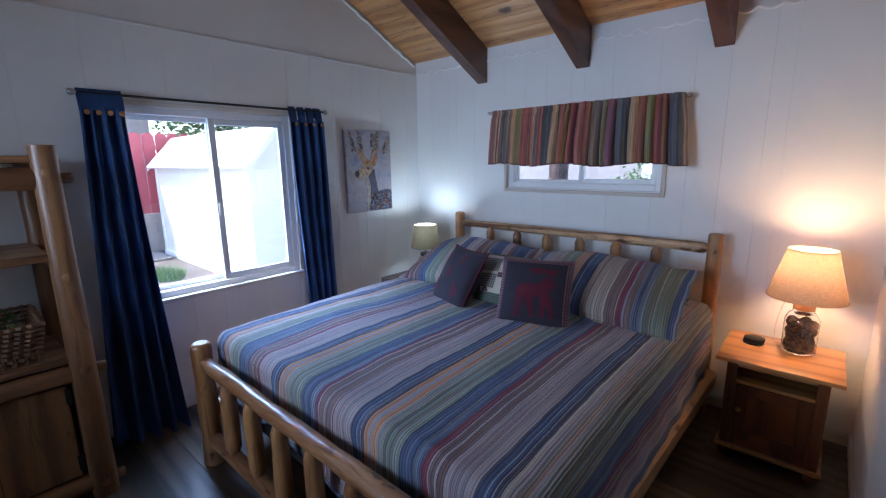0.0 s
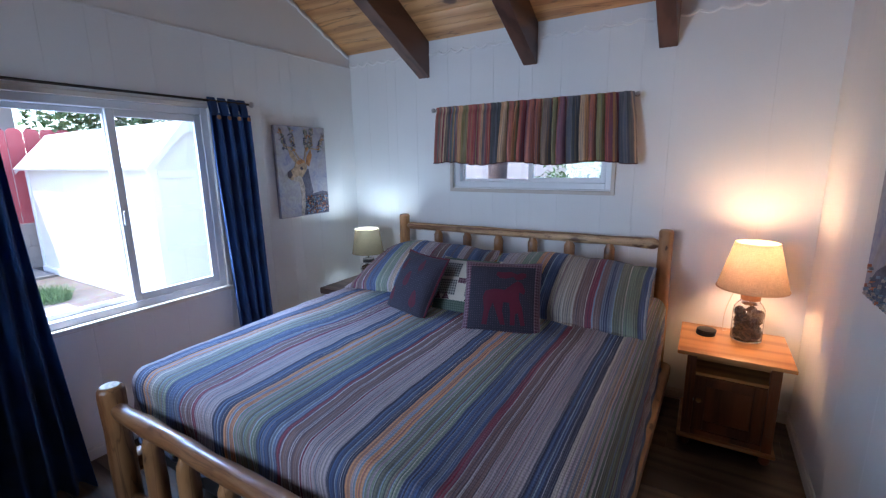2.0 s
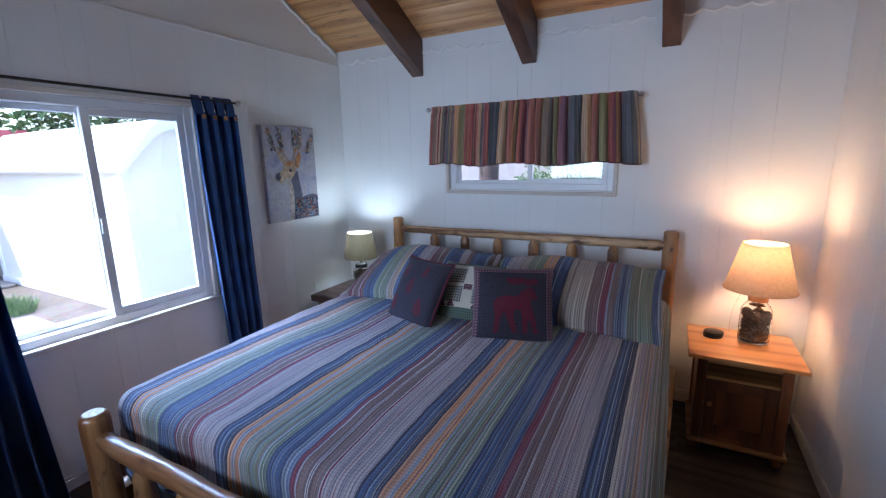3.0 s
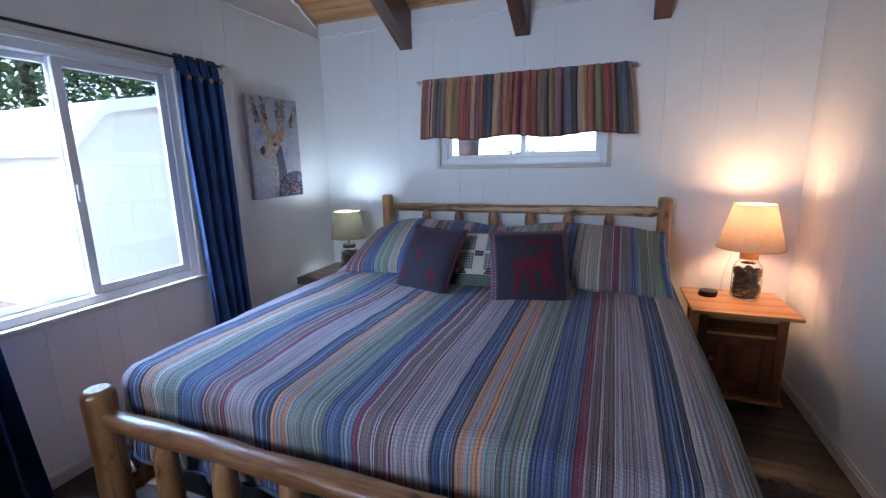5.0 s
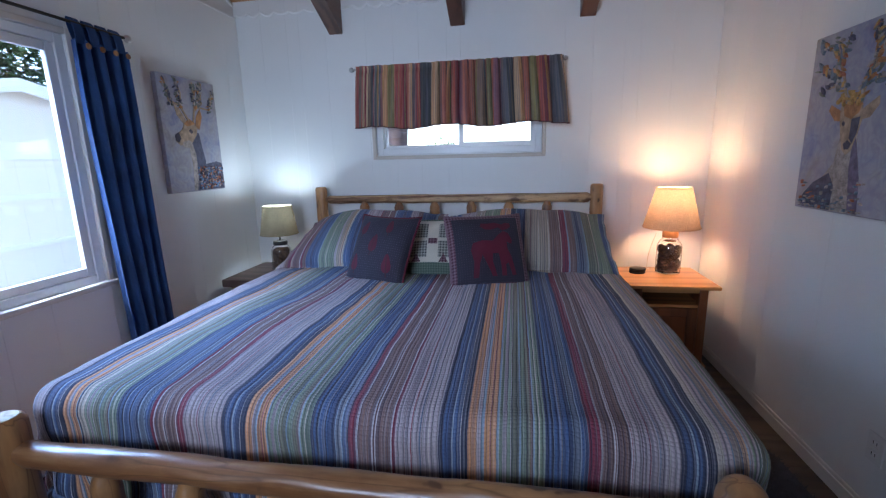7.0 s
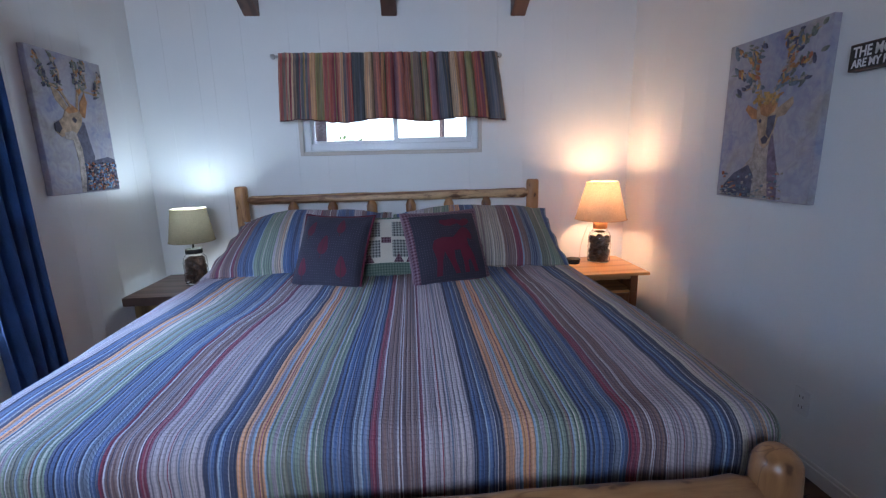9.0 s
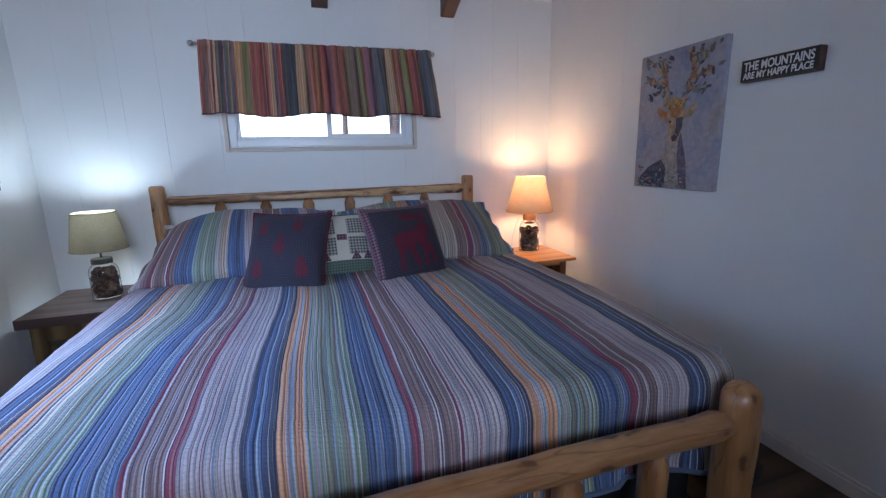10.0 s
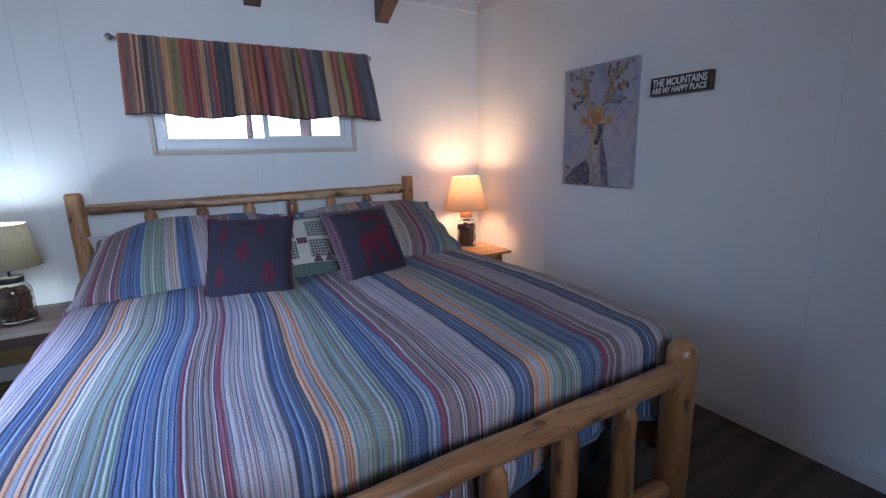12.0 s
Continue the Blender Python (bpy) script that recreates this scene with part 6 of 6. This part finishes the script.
for s_, yb in ((-1, BRK[0]), (1, BRK[1])):
    yo = mid + s_ * ((SY1 - SY0) / 2 + 0.10)
    ze = SE - 0.03
    for rp in ([(mid, SRZ - 0.03), (yb, BRK[2] - 0.03), (yb, BRK[2] + 0.015), (mid, SRZ + 0.015)], [(yb, BRK[2] - 0.03), (yo, ze), (yo + s_ * 0.02, ze + 0.03), (yb, BRK[2] + 0.014)]):
        part("roof", prism(rp, SX0 - 0.15, SX1 + 0.15, my), SHEDTRIM, shed, "pale barn roof in the trim colour", smooth=False)
    for x in (SX0 - 0.17, SX1 + 0.152):
        part("fascia", prism([(mid, SRZ - 0.11), (yb, BRK[2] - 0.12), (yo, ze - 0.06), (yo, ze + 0.032), (yb, BRK[2] + 0.016), (mid, SRZ + 0.018)], x, x + 0.018, my), SHEDTRIM, shed, smooth=False)
for y in (SY0 + 0.0, SY1 - 0.09):
    part("corner_trim", box((SX1 - 0.001, y, GZ), (SX1 + 0.02, y + 0.09, SE - 0.02), 0.002), SHEDTRIM, shed)
part("corner_trim", box((SX0, SY0 - 0.02, GZ), (SX0 + 0.09, SY0 + 0.001, SE - 0.02), 0.002), SHEDTRIM, shed)
for z, hgt in ((GZ + 0.02, 0.12), (0.55, 0.05), (1.05, 0.06), (1.47, 0.09)):
    part("face_trim", box((SX1 + 0.0015, SY0 + 0.092, z), (SX1 + 0.022, SY1 - 0.092, z + hgt), 0.002), SHEDTRIM, shed)
part("base_trim", box((SX0 + 0.09, SY0 - 0.06, GZ), (SX1, SY0 - 0.001, GZ + 0.10), 0.004), SHEDTRIM, shed)
for k in range(1, 9):
    y = SY0 + k * 0.3
    part("siding_joint", box((SX1 + 0.0005, y, GZ + 0.15), (SX1 + 0.003, y + 0.008, SE - 0.13)), SHED, shed)

fence = thing("fence", (-7.3, 0, GZ), "red painted dog-ear picket fence on a low block wall", "fence")
FX = -7.35
for k in range(34):
    y = -3.6 + k * 0.226
    part("picket", prism([(y, 0.66), (y + 0.212, 0.66), (y + 0.212, 2.22), (y + 0.165, 2.275), (y + 0.047, 2.275), (y, 2.22)], FX, FX + 0.02, my), RED, fence, smooth=False)
for z in (0.85, 1.95):
    part("fence_rail", box((FX - 0.05, -3.6, z), (FX - 0.001, 4.1, z + 0.09)), RED, fence)
blocks = thing("block_wall", (-7.4, 0, GZ), "pale concrete block wall under the red fence", "wall")
part("core", box((FX - 0.16, -3.6, GZ), (FX + 0.016, 4.1, 0.655)), BLOCK, blocks)
bmesh_one = None
for r in range(4):
    for k in range(19):
        y = -3.6 + k * 0.40 + (0.2 if r % 2 else 0)
        if bmesh_one is None:
            first = part("block", box((FX + 0.0165, y + 0.004, GZ + r * 0.2 + 0.004), (FX + 0.028, y + 0.392, GZ + r * 0.2 + 0.194), 0.004), BLOCK, blocks)
            bmesh_one, y_first = first, y
        else:
            o = bmesh_one.copy()
            scene.collection.objects.link(o)
            o.location = (0, y - y_first, r * 0.2)

tuft = bmesh.new()
rnd = random.Random(21)
for _ in range(900):
    a, rr = rnd.uniform(0, math.tau), rnd.random() ** 0.6 * 0.30
    p = Vector((-4.72 + rr * math.cos(a) * 1.2, -1.06 + rr * math.sin(a) * 0.8, GZ))
    d = Vector((rnd.uniform(-0.12, 0.12), rnd.uniform(-0.12, 0.12), rnd.uniform(0.07, 0.22)))
    s = Vector((rnd.uniform(-1, 1), rnd.uniform(-1, 1), 0)).normalized() * 0.006
    tuft.faces.new([tuft.verts.new(q) for q in (p - s, p + s, p + d)])
solid("grass_tuft", tuft, NEEDLE, (-4.72, -1.06, GZ), "green grass clump in the gravel bed", "grass", kind="stuff", smooth=False)


def tree(x, y, r, h, seed, crown_z, crown_r, n, label):
    ob = thing("pine_tree", (x, y, GZ), label, "tree")
    part("trunk", log((x, y, GZ - 0.02), (x + 0.1, y + 0.05, h), r, r * 0.55, seed, n=20, steps=26, rough=0.16), BARK, ob, "rough reddish-brown bark")
    rnd = random.Random(seed)
    lb, cb = bmesh.new(), bmesh.new()
    for k in range(9):
        a, z = k * 2.4, crown_z + (h - crown_z) * k / 9
        tip = Vector((x + crown_r * math.cos(a), y + crown_r * math.sin(a), z + 0.4))
        lathe([(0.05, 0), (0.015, (tip - Vector((x, y, z))).length)], n=6, bm=lb, m=axis_matrix((x, y, z), tip))
    part("limbs", lb, BARK, ob)
    for _ in range(n):
        a, rr = rnd.uniform(0, math.tau), crown_r * rnd.random() ** 0.5
        z = rnd.uniform(crown_z - 0.4, h + 0.6)
        p = Vector((x + rr * math.cos(a), y + rr * math.sin(a), z)) + Vector((noise.noise(Vector((a, z, 0))), noise.noise(Vector((z, a, 3))), 0)) * 0.7
        for _k in range(3):
            d = Vector((rnd.gauss(0, 1), rnd.gauss(0, 1), rnd.gauss(0, 0.6))).normalized() * rnd.uniform(0.12, 0.24)
            s = d.cross(Vector((0.3, 0.2, 1))).normalized() * 0.08
            q = p + Vector((rnd.gauss(0, 0.1), rnd.gauss(0, 0.1), rnd.gauss(0, 0.1)))
            cb.faces.new([cb.verts.new(v) for v in (q - s, q + s, q + d)])
    part("crown", cb, NEEDLE, ob, "loose green foliage", kind="stuff", smooth=False)


tree(0.86, 1.30, 0.125, 7.0, 1, 4.5, 1.8, 1500, "pine tree with thick bark close to the house")
tree(2.68, 9.0, 0.08, 9.0, 2, 4.5, 2.2, 1500, "pine tree further off among brush")
tree(3.6, 7.0, 0.14, 9.0, 3, 4.5, 2.0, 1500, "slim pine tree further off")
tree(-11.0, 3.5, 0.18, 7.0, 4, 2.3, 2.6, 5000, "leafy green tree behind the fence")
tree(-9.6, 7.0, 0.18, 6.0, 5, 1.8, 2.4, 5000, "leafy green tree behind the shed")
bush = bmesh.new()
rnd = random.Random(5)
for cx, cy, cr in ((0.4, 12.5, 1.4), (2.6, 13.5, 1.6), (-2.0, 13.0, 1.5), (5.0, 12.5, 1.2), (0.1, 9.4, 0.55)):
    for _ in range(1500):
        v = Vector((rnd.gauss(0, 1), rnd.gauss(0, 1), abs(rnd.gauss(0, 1)) * (4.5 if cr < 1 else 1.0))).normalized() * cr * (4.6 if cr < 1 else 1.0) * rnd.uniform(0.6, 1.0) * (0.85 + 0.3 * noise.noise(Vector((rnd.random(), cx, cy))))
        p = Vector((cx, cy, GZ)) + v
        d = Vector((rnd.gauss(0, 1), rnd.gauss(0, 1), rnd.gauss(0, 1))).normalized() * 0.12
        s = d.cross(Vector((0.1, 0.3, 1))).normalized() * 0.05
        bush.faces.new([bush.verts.new(q) for q in (p - s, p + s, p + d)])
solid("bushes", bush, NEEDLE, (1, 13, GZ), "green brush beyond the pines", "bush", kind="stuff", smooth=False)

house = thing("neighbour_house", (-13, -1, GZ), "brown neighbouring house with a deck railing above the fence", "house")
part("wall", box((-16, -5, GZ), (-12.6, 1.2, 3.4)), plain("brown_siding", (0.55, 0.50, 0.46), 0.8, vary=0.1), house)
part("roof", prism([(-5.4, 3.35), (-1.9, 4.9), (1.6, 3.35)], -16.3, -12.2, my), SHINGLE, house, smooth=False)
for y in (-3.9, -2.2, -0.6):
    wdw = part("window", frame_bars((y, 2.2), (y + 0.9, 3.0), 0.07, 1, -12.62, -12.55), VINYL, house)
    part("pane", box((-12.61, y + 0.07, 2.27), (-12.59, y + 0.83, 2.93)), BLACK, wdw)

# ---------------------------------------------------------------- panelling and planks
# grooved wall panels: (start, end) along each wall
def strips(lo, hi, offs, first):
    cuts, x, k = [lo], first, 0
    while x < hi - 0.02:
        if x > lo + 0.02:
            cuts.append(x)
        x += offs[k % len(offs)]
        k += 1
    return list(zip(cuts, cuts[1:] + [hi]))


def panels(parent, pairs, hole, axis, d0, d1):
    g = 0.0005
    for a, b in pairs:
        a, b = a + g, b - g
        bm = bmesh.new()

        def piece(p, q, r, s):
            if q - p < 0.002 or s - r < 0.002:
                return
            l, h = [0, 0, r], [0, 0, s]
            l[axis], h[axis] = p, q
            l[1 - axis], h[1 - axis] = d0, d1
            box(l, h, 0, bm)
        if hole and b > hole[0] and a < hole[1]:
            piece(a, min(b, hole[0]), 0, 2.46 if axis == 1 else 2.585)
            piece(max(a, hole[1]), b, 0, 2.46 if axis == 1 else 2.585)
            piece(max(a, hole[0]), min(b, hole[1]), 0, hole[2])
            piece(max(a, hole[0]), min(b, hole[1]), hole[3], 2.46 if axis == 1 else 2.585)
        else:
            piece(a, b, 0, 2.46 if axis == 1 else 2.585)
        part("panel", bm, WALL, parent, smooth=False)


OFFS = (0.205, 0.10, 0.21, 0.31, 0.205, 0.19)
panels(wall_north, strips(0.0, W, OFFS, 0.20), SWIN, 0, 0.0, 0.0075)
panels(wall_west, strips(-D, 0.0, OFFS, -D + 0.14), WIN, 1, -0.0075, 0.0)
EAST = [-D, -3.70, -2.48, -1.26, -0.851, -0.645, -0.425, -0.205, 0.0]
panels(wall_east, list(zip(EAST, EAST[1:])), None, 1, W, W + 0.0075)

# floor planks run across the room from the window wall
pw, k = 0.19, 0
rnd = random.Random(7)
plank_meshes = {}
y = -D
row = 0
while y < -0.001:
    w = min(pw, -y)
    x = -rnd.uniform(0.0, 1.0)
    while x < W:
        e = x + 1.22
        a, b = max(0.0, x), min(W, e)
        if b - a > 0.03:
            bm = box((a + 0.0006, y + 0.0006, -0.0118), (b - 0.0006, y + w - 0.0006, 0.0), 0.0008)
            part("plank", bm, FLOORX, floor, smooth=False)
        x = e
    y += w
    row += 1
